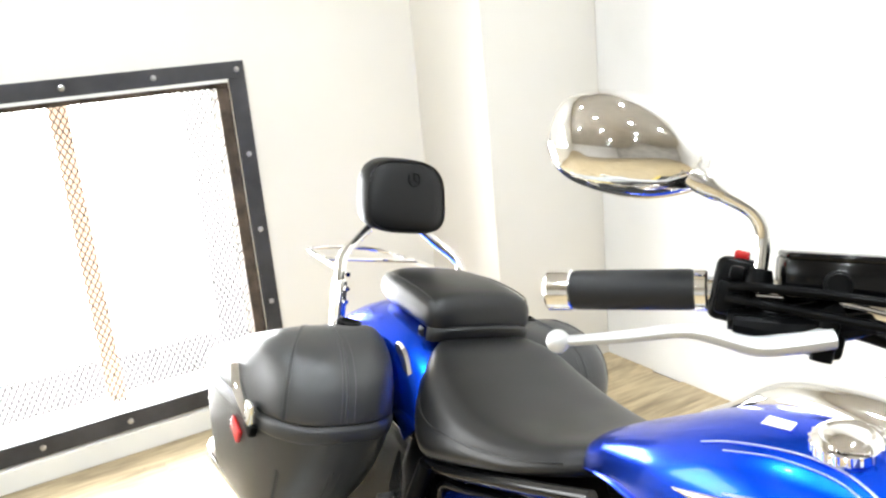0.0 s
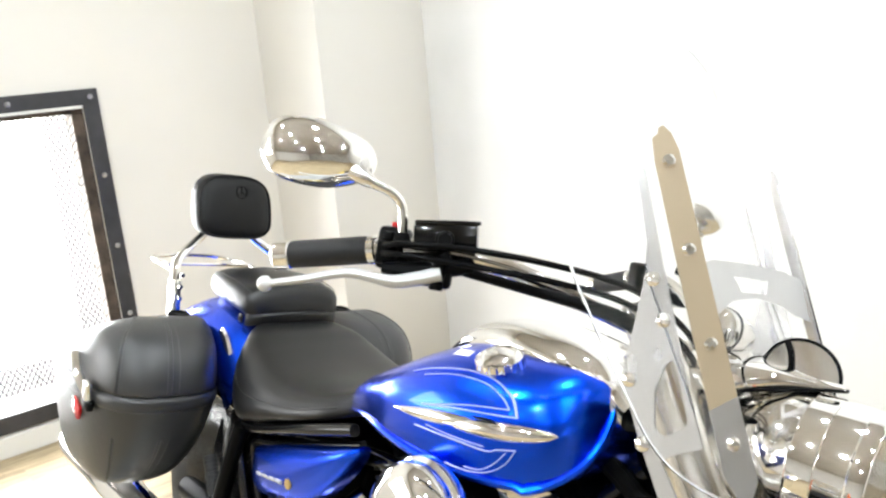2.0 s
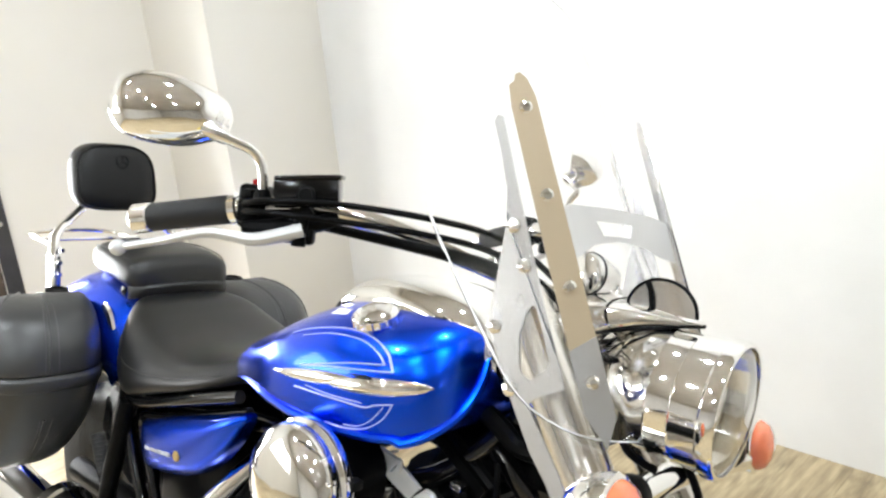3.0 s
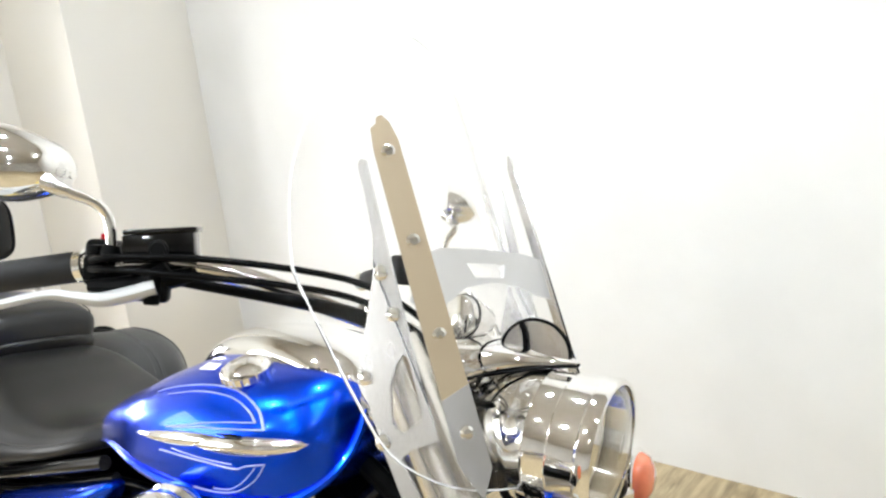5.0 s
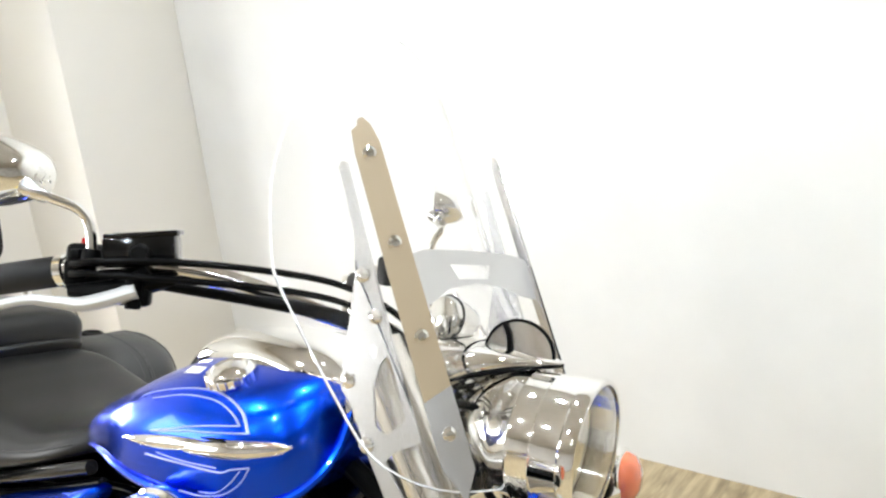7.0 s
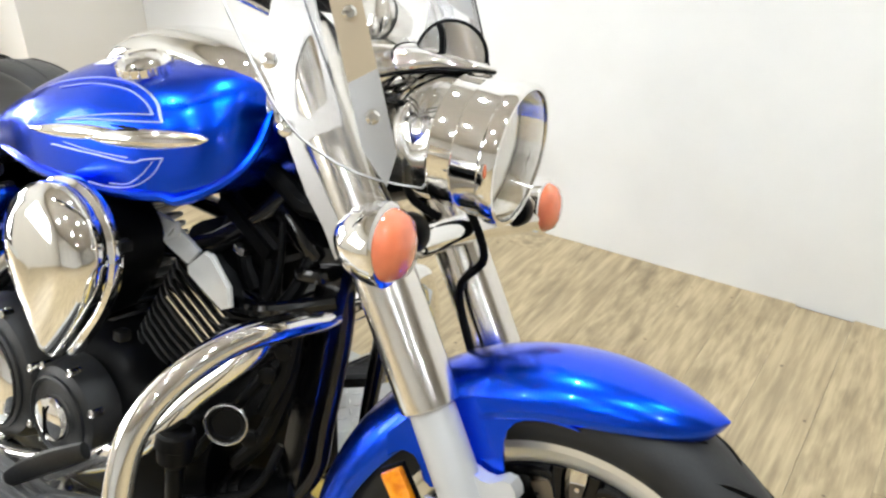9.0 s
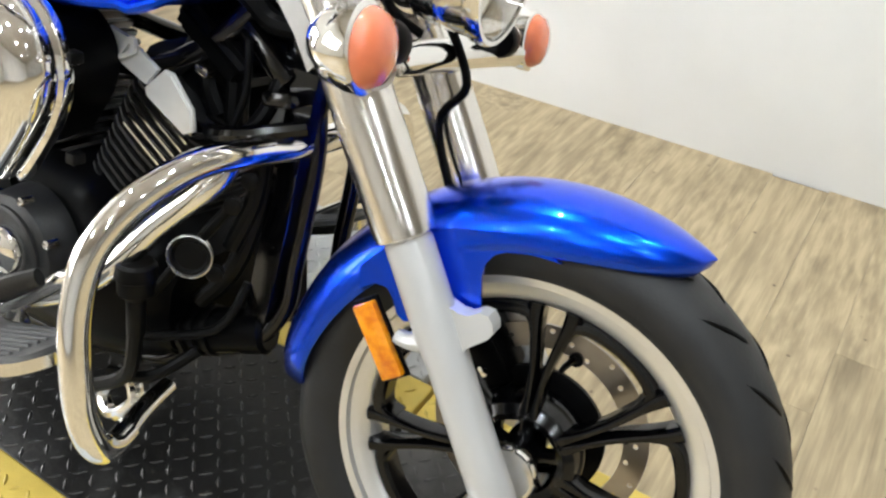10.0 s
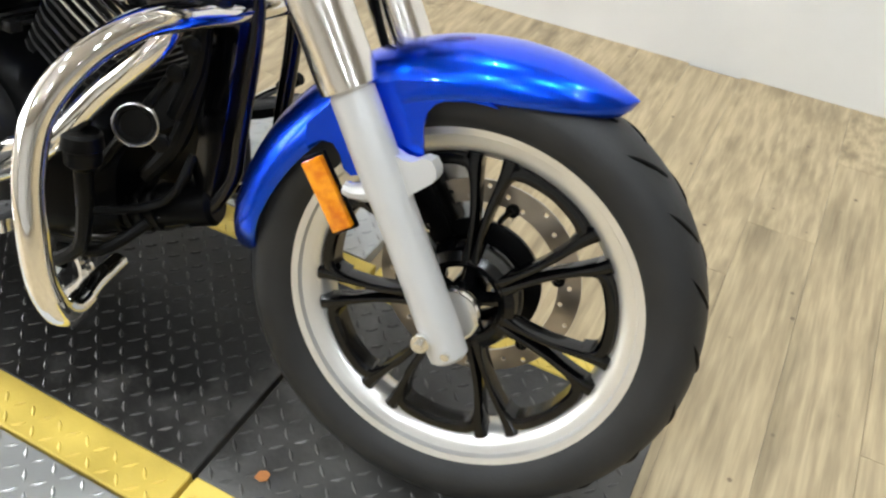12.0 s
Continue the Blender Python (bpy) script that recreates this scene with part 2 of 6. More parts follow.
def part(name, bm, material, parent=None, label="", m=None, sharp=35):
    """Links a bmesh as one mesh object, under a thing or a part where one is given."""
    bmesh.ops.recalc_face_normals(bm, faces=bm.faces)
    data = bpy.data.meshes.new(name)
    bm.to_mesh(data)
    bm.free()
    for mm in (material if isinstance(material, (list, tuple)) else [material]):
        data.materials.append(mm)
    for poly in data.polygons:
        poly.use_smooth = True
    data.set_sharp_from_angle(angle=radians(sharp))
    ob = new(name, data)
    if parent is not None:
        ob.parent = parent
    if m is not None:
        ob.matrix_basis = m
    if label:
        ob["label"] = label
    return ob


def V(*a):
    return Vector(a)


def smooth_path(pts, n=6):
    """Catmull-Rom through the points."""
    p = [Vector(q) for q in pts]
    if len(p) < 3:
        return p
    out = []
    for i in range(len(p) - 1):
        a, b, c, d = p[max(i - 1, 0)], p[i], p[i + 1], p[min(i + 2, len(p) - 1)]
        for k in range(n):
            t = k / n
            out.append(0.5 * ((2 * b) + (c - a) * t + (2 * a - 5 * b + 4 * c - d) * t * t + (3 * b - a - 3 * c + d) * t ** 3))
    return out + [p[-1]]


def skin(bm, rings, caps=True, closed=False):
    vs = [[bm.verts.new(q) for q in r] for r in rings]
    k = len(vs[0])
    pairs = list(zip(vs, vs[1:])) + ([(vs[-1], vs[0])] if closed else [])
    for a, b in pairs:
        for i in range(k):
            bm.faces.new((a[i], a[(i + 1) % k], b[(i + 1) % k], b[i]))
    if caps and not closed:
        bm.faces.new(vs[0][::-1])
        bm.faces.new(vs[-1])
    return vs


def tube(bm, pts, r, seg=14, n=6, flat=1.0, up=None):
    """A round bar along a smooth path; r: a radius, or one for each point given."""
    path = smooth_path(pts, n)
    rs = r if isinstance(r, (list, tuple)) else [r] * len(pts)
    rings = []
    side = None
    for i, c in enumerate(path):
        d = (path[min(i + 1, len(path) - 1)] - path[max(i - 1, 0)]).normalized()
        if side is None:
            side = d.cross(Vector(up) if up else (Vector((0, 0, 1)) if abs(d.z) < 0.9 else Vector((1, 0, 0)))).normalized()
        side = (side - d * side.dot(d)).normalized()
        top = side.cross(d)
        f = i / (len(path) - 1) * (len(rs) - 1)
        j = min(int(f), len(rs) - 2)
        rad = rs[j] + (rs[j + 1] - rs[j]) * (f - j)
        rings.append([c + rad * (math.cos(a) * side + flat * math.sin(a) * top) for a in (2 * math.pi * k / seg for k in range(seg))])
    skin(bm, rings)
    return bm


def lathe(bm, profile, origin=(0, 0, 0), axis=(0, 1, 0), seg=32, close=False, caps=True):
    """Turns a profile of (along the axis, radius) round the axis."""
    ax = Vector(axis).normalized()
    u = ax.orthogonal().normalized()
    w = ax.cross(u)
    o = Vector(origin)
    rings = []
    for k in range(seg):
        a = 2 * math.pi * k / seg
        rad = math.cos(a) * u + math.sin(a) * w
        rings.append([o + ax * s + rad * max(r, 1e-4) for s, r in profile])
    m = len(profile)
    vs = [[bm.verts.new(q) for q in r] for r in rings]
    for k in range(seg):
        a, b = vs[k], vs[(k + 1) % seg]
        for i in range(m if close else m - 1):
            bm.faces.new((a[i], b[i], b[(i + 1) % m], a[(i + 1) % m]))
    if caps and not close:
        for i in (0, m - 1):
            if profile[i][1] > 1e-3:
                bm.faces.new([vs[k][i] for k in range(seg)])
    return bm


def cyl(bm, a, b, r, r2=None, seg=20, bevel=0.0):
    a, b = Vector(a), Vector(b)
    h = (b - a).length
    r2 = r if r2 is None else r2
    prof = [(0, r), (h, r2)] if not bevel else [(0, r - bevel), (bevel, r), (h - bevel, r2), (h, r2 - bevel)]
    return lathe(bm, prof, a, b - a, seg)


def box(bm, c, size, rot=(0, 0, 0), bevel=0.0, seg=2):
    m = pose(*c, *rot) @ Matrix.Diagonal((*size, 1))
    got = bmesh.ops.create_cube(bm, size=1.0, matrix=m)
    if bevel:
        es = list({e for v in got["verts"] for e in v.link_edges})
        bmesh.ops.bevel(bm, geom=es, offset=bevel, segments=seg, affect="EDGES", profile=0.5)
    return bm


def slab(bm, outline, thick, place, holes=(), bevel=0.0):
    """A flat plate: outline in (u, v), extruded by thick; place maps (u, v, w) to a point. Holes are cut right through."""
    loops = [list(outline)] + [list(h) for h in holes]
    edges, layer = [], []
    for lp in loops:
        vs = [bm.verts.new((u, v, 0)) for u, v in lp]
        layer.append(vs)
        edges += [bm.edges.new((vs[i], vs[(i + 1) % len(vs)])) for i in range(len(vs))]
    got = bmesh.ops.triangle_fill(bm, use_beauty=True, use_dissolve=False, edges=edges)
    faces = [g for g in got["geom"] if isinstance(g, bmesh.types.BMFace)]
    ext = bmesh.ops.extrude_face_region(bm, geom=faces)
    top = [g for g in ext["geom"] if isinstance(g, bmesh.types.BMVert)]
    for v in top:
        v.co.z = thick
    allv = set(top) | {v for lp in layer for v in lp}
    for v in allv:
        v.co = Vector(place(v.co.x, v.co.y, v.co.z))
    return bm


def oval(x, hw, zb, zt, yc=0.0, p=2.4, n=28, drop=0.0):
    """A rounded section across the bike at x."""
    zc, hz = (zb + zt) / 2, (zt - zb) / 2
    out = []
    for k in range(n):
        a = 2 * math.pi * k / n
        c, s = math.cos(a), math.sin(a)
        yy = math.copysign(abs(c) ** (2 / p), c) * hw
        zz = math.copysign(abs(s) ** (2 / p), s) * hz
        out.append(V(x, yc + yy, zc + zz - drop * (yy / hw) ** 2 if hw > 1e-6 else zc + zz))
    return out


def lerp_table(rows, x):
    """Smooth values between rows of (x, a, b, ...)."""
    if x <= rows[0][0]:
        return rows[0][1:]
    for i in range(len(rows) - 1):
        if x <= rows[i + 1][0]:
            a, b, c, d = rows[max(i - 1, 0)], rows[i], rows[i + 1], rows[min(i + 2, len(rows) - 1)]
            h = c[0] - b[0]
            t = (x - b[0]) / h
            kb, kc = h / (c[0] - a[0]), h / (d[0] - b[0])
            return tuple(q + (r - p) * kb * t + (3 * (r - q) - 2 * (r - p) * kb - (w - q) * kc) * t * t + (2 * (q - r) + (r - p) * kb + (w - q) * kc) * t ** 3 for p, q, r, w in zip(a[1:], b[1:], c[1:], d[1:]))
    return rows[-1][1:]


def loft_x(bm, rows, n=24, p=2.4, k=28, drop=0.0):
    """A body along x from rows of (x, half width, bottom, top, middle y)."""
    xs = [rows[0][0] + (rows[-1][0] - rows[0][0]) * i / n for i in range(n + 1)]
    skin(bm, [oval(x, *(lambda q: (max(q[0], 0.004), q[1], max(q[2], q[1] + 0.004), q[3]))(lerp_table(rows, x)), p=p, n=k, drop=drop) for x in xs])
    return bm


def thing(name, label, category, at=None, group="", kind=""):
    ob = new(name)
    ob.empty_display_size = 0.1
    if at is not None:
        ob.matrix_world = at
    return tagged(ob, label, category, group, kind)


# ---- room ----
def wall(name, lo, hi, label, cut=None, axis=0):
    """A wall as a box from lo to hi; cut: (a0, a1, z0, z1) an opening through it along the other level axis."""
    bm = bmesh.new()
    if cut is None:
        pieces = [(lo, hi)]
    else:
        a0, a1, z0, z1 = cut
        o = 1 - axis

        def sub(alo, ahi, zlo, zhi):
            l, h = list(lo), list(hi)
            l[o], h[o], l[2], h[2] = alo, ahi, zlo, zhi
            return tuple(l), tuple(h)
        pieces = [sub(lo[o], a0, lo[2], hi[2]), sub(a1, hi[o], lo[2], hi[2]), sub(a0, a1, lo[2], z0), sub(a0, a1, z1, hi[2])]
    for a, b in pieces:
        if all(b[i] - a[i] > 1e-4 for i in range(3)):
            box(bm, [(a[i] + b[i]) / 2 for i in range(3)], [b[i] - a[i] for i in range(3)])
    return tagged(part(name, bm, M_WALL), label, "wall", kind="structure")


WY0, WY1, WZ0, WZ1 = -0.862, 0.262, 0.135, 1.275          # opening in the rear wall
wall("wall_west", (X0 - 0.2, -1.3, FLOOR - 0.1), (X0, Y1 + 0.2, CEIL), "off-white painted wall with a meshed low opening", (WY0, WY1, WZ0, WZ1), axis=0)
wall("wall_west_2", (X0 - 0.2, Y0 - 0.2, FLOOR - 0.1), (X0, -1.3, CEIL), "off-white painted wall with a wide window opening", (-4.2, -1.6, 1.0, 2.4), axis=0)
wall("wall_north", (X0, Y1, FLOOR - 0.1), (X1, Y1 + 0.2, CEIL), "smooth white painted wall beside the lift")
wall("wall_east", (X1, Y0 - 0.2, FLOOR - 0.1), (X1 + 0.2, Y1 + 0.2, CEIL), "plain grey painted wall at the far end")
wall("wall_south", (X0, Y0 - 0.2, FLOOR - 0.1), (X1, Y0, CEIL), "plain white painted wall")
for near in ("wall_west", "wall_west_2"):
    bpy.data.objects[near].data.materials[0] = M_CREAM
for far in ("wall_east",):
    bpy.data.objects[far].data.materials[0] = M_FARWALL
bm = bmesh.new()
box(bm, ((X0 - 2.68) / 2, (1.045 + Y1) / 2, (FLOOR + CEIL) / 2), (-2.68 - X0, Y1 - 1.045, CEIL - FLOOR), bevel=0.004)
tagged(part("column", bm, M_CREAM), "boxed-in off-white corner column", "column", kind="structure")
bm = bmesh.new()
box(bm, ((X0 + X1) / 2, (Y0 + Y1) / 2, CEIL + 0.1), (X1 - X0 + 0.4, Y1 - Y0 + 0.4, 0.2))
tagged(part("ceiling", bm, M_CEIL), "plain tan ceiling", "ceiling", kind="structure")
bm = bmesh.new()
box(bm, ((X0 + X1) / 2, (Y0 + Y1) / 2, FLOOR - 0.08), (X1 - X0 + 0.4, Y1 - Y0 + 0.4, 0.148))
floor = tagged(part("floor", bm, M_OLD_WOOD), "tan wood-look plank floor", "floor", kind="structure")

# ---- meshed opening in the rear wall ----
opening = thing("window_1", "low opening with expanded-metal mesh in a dark steel frame", "window", pose(X0, 0, 0), kind="structure")
bm = bmesh.new()
for (y0, y1, z0, z1) in ((WY0 - 0.06, WY1 + 0.06, WZ1, WZ1 + 0.06), (WY0 - 0.06, WY1 + 0.06, WZ0 - 0.07, WZ0), (WY1, WY1 + 0.06, WZ0, WZ1), (WY0 - 0.06, WY0, WZ0, WZ1)):
    box(bm, (0.006, (y0 + y1) / 2, (z0 + z1) / 2), (0.012, y1 - y0, z1 - z0), bevel=0.0015, seg=1)
part("window_frame", bm, M_STEEL_DARK, opening, "dark steel angle frame")
bm = bmesh.new()
for (y0, y1, z0, z1) in ((WY0, WY1, WZ1 - 0.03, WZ1), (WY1 - 0.045, WY1, WZ0, WZ1 - 0.03), (WY0, WY0 + 0.045, WZ0, WZ1 - 0.03)):
    box(bm, (-0.06, (y0 + y1) / 2, (z0 + z1) / 2), (0.10, y1 - y0, z1 - z0), bevel=0.003, seg=1)
part("wooden_lining", bm, M_OLD_WOOD, opening, "raw stained wooden lining")
bm = bmesh.new()
box(bm, (0.0035, (WY0 + WY1) / 2, WZ1 - 0.006), (0.018, WY1 - WY0 - 0.01, 0.012))
part("white_strip", bm, M_TRIM, opening, "thin white strip under the frame's head")
for (sy, sz) in [(0.293 - 0.2957 * i, WZ1 + 0.03) for i in range(5)] + [(yy, zz) for yy in (0.293, -0.893) for zz in (0.995, 0.705, 0.415)] + [(0.293 - 0.2957 * i, WZ0 - 0.036) for i in range(5)]:
    bm = bmesh.new()
    lathe(bm, [(0, 0.0105), (0.003, 0.0098), (0.005, 0.006), (0.0055, 0.0)], (0.012, sy, sz), (1, 0, 0), 12)
    part("screw", bm, M_SCREW, opening)
# expanded-metal mesh: strands that zigzag between staggered knots
bm = bmesh.new()
dy, dz, w = 0.021, 0.034, 0.0021
ny, nz = int((WY1 - WY0 - 0.06) / dy), int((WZ1 - WZ0 - 0.05) / dz)
for j in range(nz * 2):
    za, zb = WZ0 + 0.025 + j * dz / 2, WZ0 + 0.025 + (j + 1) * dz / 2
    for i in range(ny):
        ya = WY0 + 0.03 + i * dy + (dy / 2 if j % 2 else 0)
        for s in (-1, 1):
            yb = ya + s * dy / 2
            vs = [bm.verts.new((-0.02 + q, y + o, z)) for (y, z) in ((ya, za), (yb, zb)) for (o, q) in ((-w, 0), (w, 0.003))]
            bm.faces.new((vs[0], vs[1], vs[3], vs[2]))
part("mesh_screen", bm, M_MESH, opening, "expanded-metal mesh")
for yy, zz, hh in ((-0.79, 0.265, 0.15), (-0.84, 0.99, 0.14)):
    bm = bmesh.new()
    box(bm, (0.004, yy, zz), (0.02, 0.15, hh), bevel=0.003, seg=1)
    box(bm, (0.02, yy - 0.05, zz - 0.01), (0.016, 0.08, 0.04), bevel=0.003, seg=1)
    part("latch_plate", bm, [M_STEEL_DARK], opening, "dark latch plate on the mesh")
bm = bmesh.new()
box(bm, (-0.16, -0.305, 0.80), (0.012, 0.062, 1.6), bevel=0.003)
tagged(part("orange_post", bm, M_ORANGE, None, m=pose(X0, 0, 0)), "orange upright post outside the meshed opening", "post")
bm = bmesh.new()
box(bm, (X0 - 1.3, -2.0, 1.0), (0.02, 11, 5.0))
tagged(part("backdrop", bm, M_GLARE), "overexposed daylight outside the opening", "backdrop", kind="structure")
# Upright panels whose emission stands for sunlight on the ground and wall outside.
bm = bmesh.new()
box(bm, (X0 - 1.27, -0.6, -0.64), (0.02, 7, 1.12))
tagged(part("backdrop_2", bm, M_PALE_GLOW), "glowing panel for the pale sunlit ground outside the opening", "backdrop", kind="structure")
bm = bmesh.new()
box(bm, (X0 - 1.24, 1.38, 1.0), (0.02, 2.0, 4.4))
tagged(part("backdrop_3", bm, M_PALE_GLOW), "glowing panel for the pale wall outside the opening", "backdrop", kind="structure")
bm = bmesh.new()
box(bm, (X0 + 0.007, (1.045 - 1.3) / 2, FLOOR + 0.0425), (0.014, 1.045 + 1.3, 0.085), bevel=0.003, seg=1)
tagged(part("baseboard", bm, M_TRIM), "white painted baseboard under the opening", "baseboard", kind="structure")
for lx, ly in LAMP_SPOTS:
    fix = thing("ceiling_lamp", "round white ceiling lamp", "lamp", pose(lx, ly, CEIL), group="ceiling lamps")
    bm = bmesh.new()
    lathe(bm, [(0, 0.05), (-0.03, 0.06), (-0.075, 0.11), (-0.082, 0.105), (-0.04, 0.05), (-0.035, 0.0)], (0, 0, 0), (0, 0, 1), 24)
    part("housing", bm, M_TRIM, fix)

# ---- lift ----
lift = thing("motorcycle_lift", "floor-level motorcycle lift of worn black tread plate with yellow edges", "lift")
LX0, LX1, LY0, LY1, JOINT = -2.15, 0.30, -0.278, 0.345, -0.30


def tread(bm, x0, x1, y0, y1, z, pitch=0.029):
    """Raised lozenges, turned one way and the other by turns."""
    rnd = random.Random(5)
    i = 0
    x = x0 + pitch / 2
    while x < x1 - 0.006:
        j = 0
        y = y0 + pitch / 2
        while y < y1 - 0.006:
            a = radians(45 if (i + j) % 2 else -45) + rnd.uniform(-0.04, 0.04)
            c, s = math.cos(a), math.sin(a)
            L, W, H = 0.0130, 0.0038, 0.0020
            f = lambda u, v, h: (x + u * c - v * s, y + u * s + v * c, z + h)
            q = [bm.verts.new(f(*p)) for p in ((-L, 0, 0), (0, -W, 0), (L, 0, 0), (0, W, 0), (-L * 0.55, 0, H), (L * 0.55, 0, H))]
            for t in ((0, 1, 4), (1, 5, 4), (1, 2, 5), (2, 3, 5), (3, 4, 5), (3, 0, 4)):
                bm.faces.new([q[k] for k in t])
            y += pitch
            j += 1
        x += pitch
        i += 1
    return bm


def deck_piece(name, x0, x1, y0, y1, z, material, tmat, label=""):
    bm = bmesh.new()
    box(bm, ((x0 + x1) / 2, (y0 + y1) / 2, (z + FLOOR) / 2), (x1 - x0, y1 - y0, z - FLOOR), bevel=0.002, seg=1)
    p = part(name, bm, material, lift, label)
    bm = bmesh.new()
    tread(bm, x0, x1, y0, y1, z)
    tagged(part("tread_pattern", bm, tmat, p, sharp=20), kind="stuff")
    return p


ST = 0.078
for a, b in ((LX0, JOINT - 0.005), (JOINT + 0.004, LX1)):
    deck_piece("deck_plate", a, b, LY0 + ST, LY1 - ST, 0.0, M_DECK, M_TREAD)
    deck_piece("yellow_edge", a, b, LY0, LY0 + ST, 0.0004, M_YELLOW, M_YELLOW, "yellow painted edge, scuffed")
    deck_piece("yellow_edge", a, b, LY1 - ST, LY1, 0.0004, M_YELLOW, M_YELLOW, "yellow painted edge, scuffed")
deck_piece("side_plate", -2.1, -0.335, LY0 - 0.35, LY0 - 0.004, -0.002, M_GREYDECK, M_GREYDECK, "bare grey tread plate")
deck_piece("side_plate", -2.1, -0.335, LY1 + 0.004, LY1 + 0.35, -0.002, M_GREYDECK, M_GREYDECK, "bare grey tread plate")

bm = bmesh.new()
slab(bm, [(-0.010, -0.008), (0.002, -0.011), (0.011, -0.004), (0.009, 0.007), (0.0, 0.010), (-0.009, 0.005)], 0.0015, lambda u, v, w: (u, v, w + 0.0018 + 0.06 * u))
tagged(part("debris_chip", bm, mat("orange_chip", (0.55, 0.22, 0.07), 0.7, vary=0.3, scale=60), None, m=pose(-0.209, -0.151, 0)), "small orange-brown chip lying on the tread plate", "debris")

# ---- motorcycle ----
LEAN, STEER, RAKE = 13.98, 8.77, 32.0
moto = thing("motorcycle", "blue cruiser motorcycle with windshield and black saddlebags, leaning on its stand", "motorcycle", pose(0, 0, 0, -LEAN, 0, 0))
AX = Vector((0, 0.001, 0.3175))
STEERED = Matrix.Translation(AX) @ Matrix.Rotation(radians(STEER), 4, Vector((-math.sin(radians(RAKE)), 0, math.cos(radians(RAKE)))))


def sp(name, bm, material, label="", sharp=35):
    return part(name, bm, material, moto, label, STEERED, sharp)


def bp(name, bm, material, label="", sharp=35):
    return part(name, bm, material, moto, label, None, sharp)


# front wheel: axle along y, centre at the steered origin
bm = bmesh.new()
tyre_prof = [(-0.047, 0.244), (-0.057, 0.254), (-0.065, 0.272), (-0.064, 0.290), (-0.052, 0.306), (-0.030, 0.3165), (0, 0.320), (0.030, 0.3165), (0.052, 0.306), (0.064, 0.290), (0.065, 0.272), (0.057, 0.254), (0.047, 0.244)]
lathe(bm, tyre_prof, (0, 0, 0), (0, 1, 0), 96, close=True)
wheel = sp("front_tyre", bm, M_RUBBER, "black treaded front tyre")
bm = bmesh.new()
rim_prof = [(-0.050, 0.252), (-0.046, 0.253), (-0.042, 0.242), (-0.037, 0.224), (-0.030, 0.213), (-0.012, 0.203), (0.012, 0.203), (0.030, 0.213), (0.036, 0.226), (0.040, 0.236), (0.043, 0.244), (0.047, 0.243), (0.047, 0.236), (0.030, 0.230), (-0.030, 0.230), (-0.047, 0.236)]
lathe(bm, rim_prof, (0, 0, 0), (0, 1, 0), 96, close=True)
rim = sp("front_rim", bm, M_RIM, "machined silver rim")
# tread grooves: long slanted cuts from near the middle out to the shoulder
GROOVES = 22
for side in (-1, 1):
    for k in range(GROOVES):
        bm = bmesh.new()
        a0 = 2 * math.pi * (k + (0.5 if side > 0 else 0)) / GROOVES
        pts = []
        for q in range(7):
            f = q / 6
            y = side * (0.008 + 0.045 * f)
            r = lerp_table([(0.0, 0.320), (0.030, 0.3165), (0.052, 0.306), (0.064, 0.290)], abs(y))[0] - 0.0012
            a = a0 + 0.20 * f ** 1.4
            pts.append((r * math.cos(a), y, r * math.sin(a)))
        tube(bm, pts, [0.0008, 0.0028, 0.0034, 0.0036, 0.0034, 0.0026, 0.0006], 6, 2)
        part("tread_groove", bm, M_BLACK, wheel)


def blade_bar(bm, pts, widths, y_front, y_back):
    """A cast bar in the wheel's plane through points (radius, angle), with a rounded outer face and a deep back."""
    path = smooth_path([V(r * math.cos(a), 0, r * math.sin(a)) for r, a in pts], 5)
    rings = []
    for i, c in enumerate(path):
        d = (path[min(i + 1, len(path) - 1)] - path[max(i - 1, 0)]).normalized()
        n = V(-d.z, 0, d.x)
        f = i / (len(path) - 1) * (len(widths) - 1)
        k = min(int(f), len(widths) - 2)
        w = widths[k] + (widths[k + 1] - widths[k]) * (f - k)
        rings.append([c + n * (w * u) + V(0, y, 0) for u, y in ((-1, y_back), (-1, y_front + 0.006), (-0.6, y_front + 0.001), (0, y_front), (0.6, y_front + 0.001), (1, y_front + 0.006), (1, y_back))])
    skin(bm, rings)
    return bm


SPOKES = 7
for k in range(SPOKES):
    a0 = radians(91 - 360 / SPOKES * k)
    for side in (-1, 1):
        bm = bmesh.new()
        blade_bar(bm, [(0.058, a0 + side * 0.115), (0.09, a0 + side * 0.072), (0.13, a0 + side * 0.072), (0.17, a0 + side * 0.098), (0.195, a0 + side * 0.112), (0.2115, a0 + side * 0.110)], [0.010, 0.0058, 0.0056, 0.0068, 0.0092, 0.0105], -0.034, -0.004)
        sp("front_spoke", bm, M_GLOSSBLACK, "gloss black arm of a split spoke")
    # the frame of the window between this spoke and the next, along the rim
    b0, w0 = a0 - math.pi / SPOKES, math.pi / SPOKES - 0.125
    bm = bmesh.new()
    blade_bar(bm, [(0.172, b0 - w0 * 1.02), (0.188, b0 - w0 * 0.97), (0.198, b0 - w0 * 0.84), (0.2015, b0 - w0 * 0.55), (0.2025, b0), (0.2015, b0 + w0 * 0.55), (0.198, b0 + w0 * 0.84), (0.188, b0 + w0 * 0.97), (0.172, b0 + w0 * 1.02)], [0.004, 0.007, 0.0095, 0.0095, 0.009, 0.0095, 0.0095, 0.007, 0.004], -0.032, 0.004)
    sp("rim_web", bm, M_GLOSSBLACK, "gloss black web between two spokes along the rim")
bm = bmesh.new()
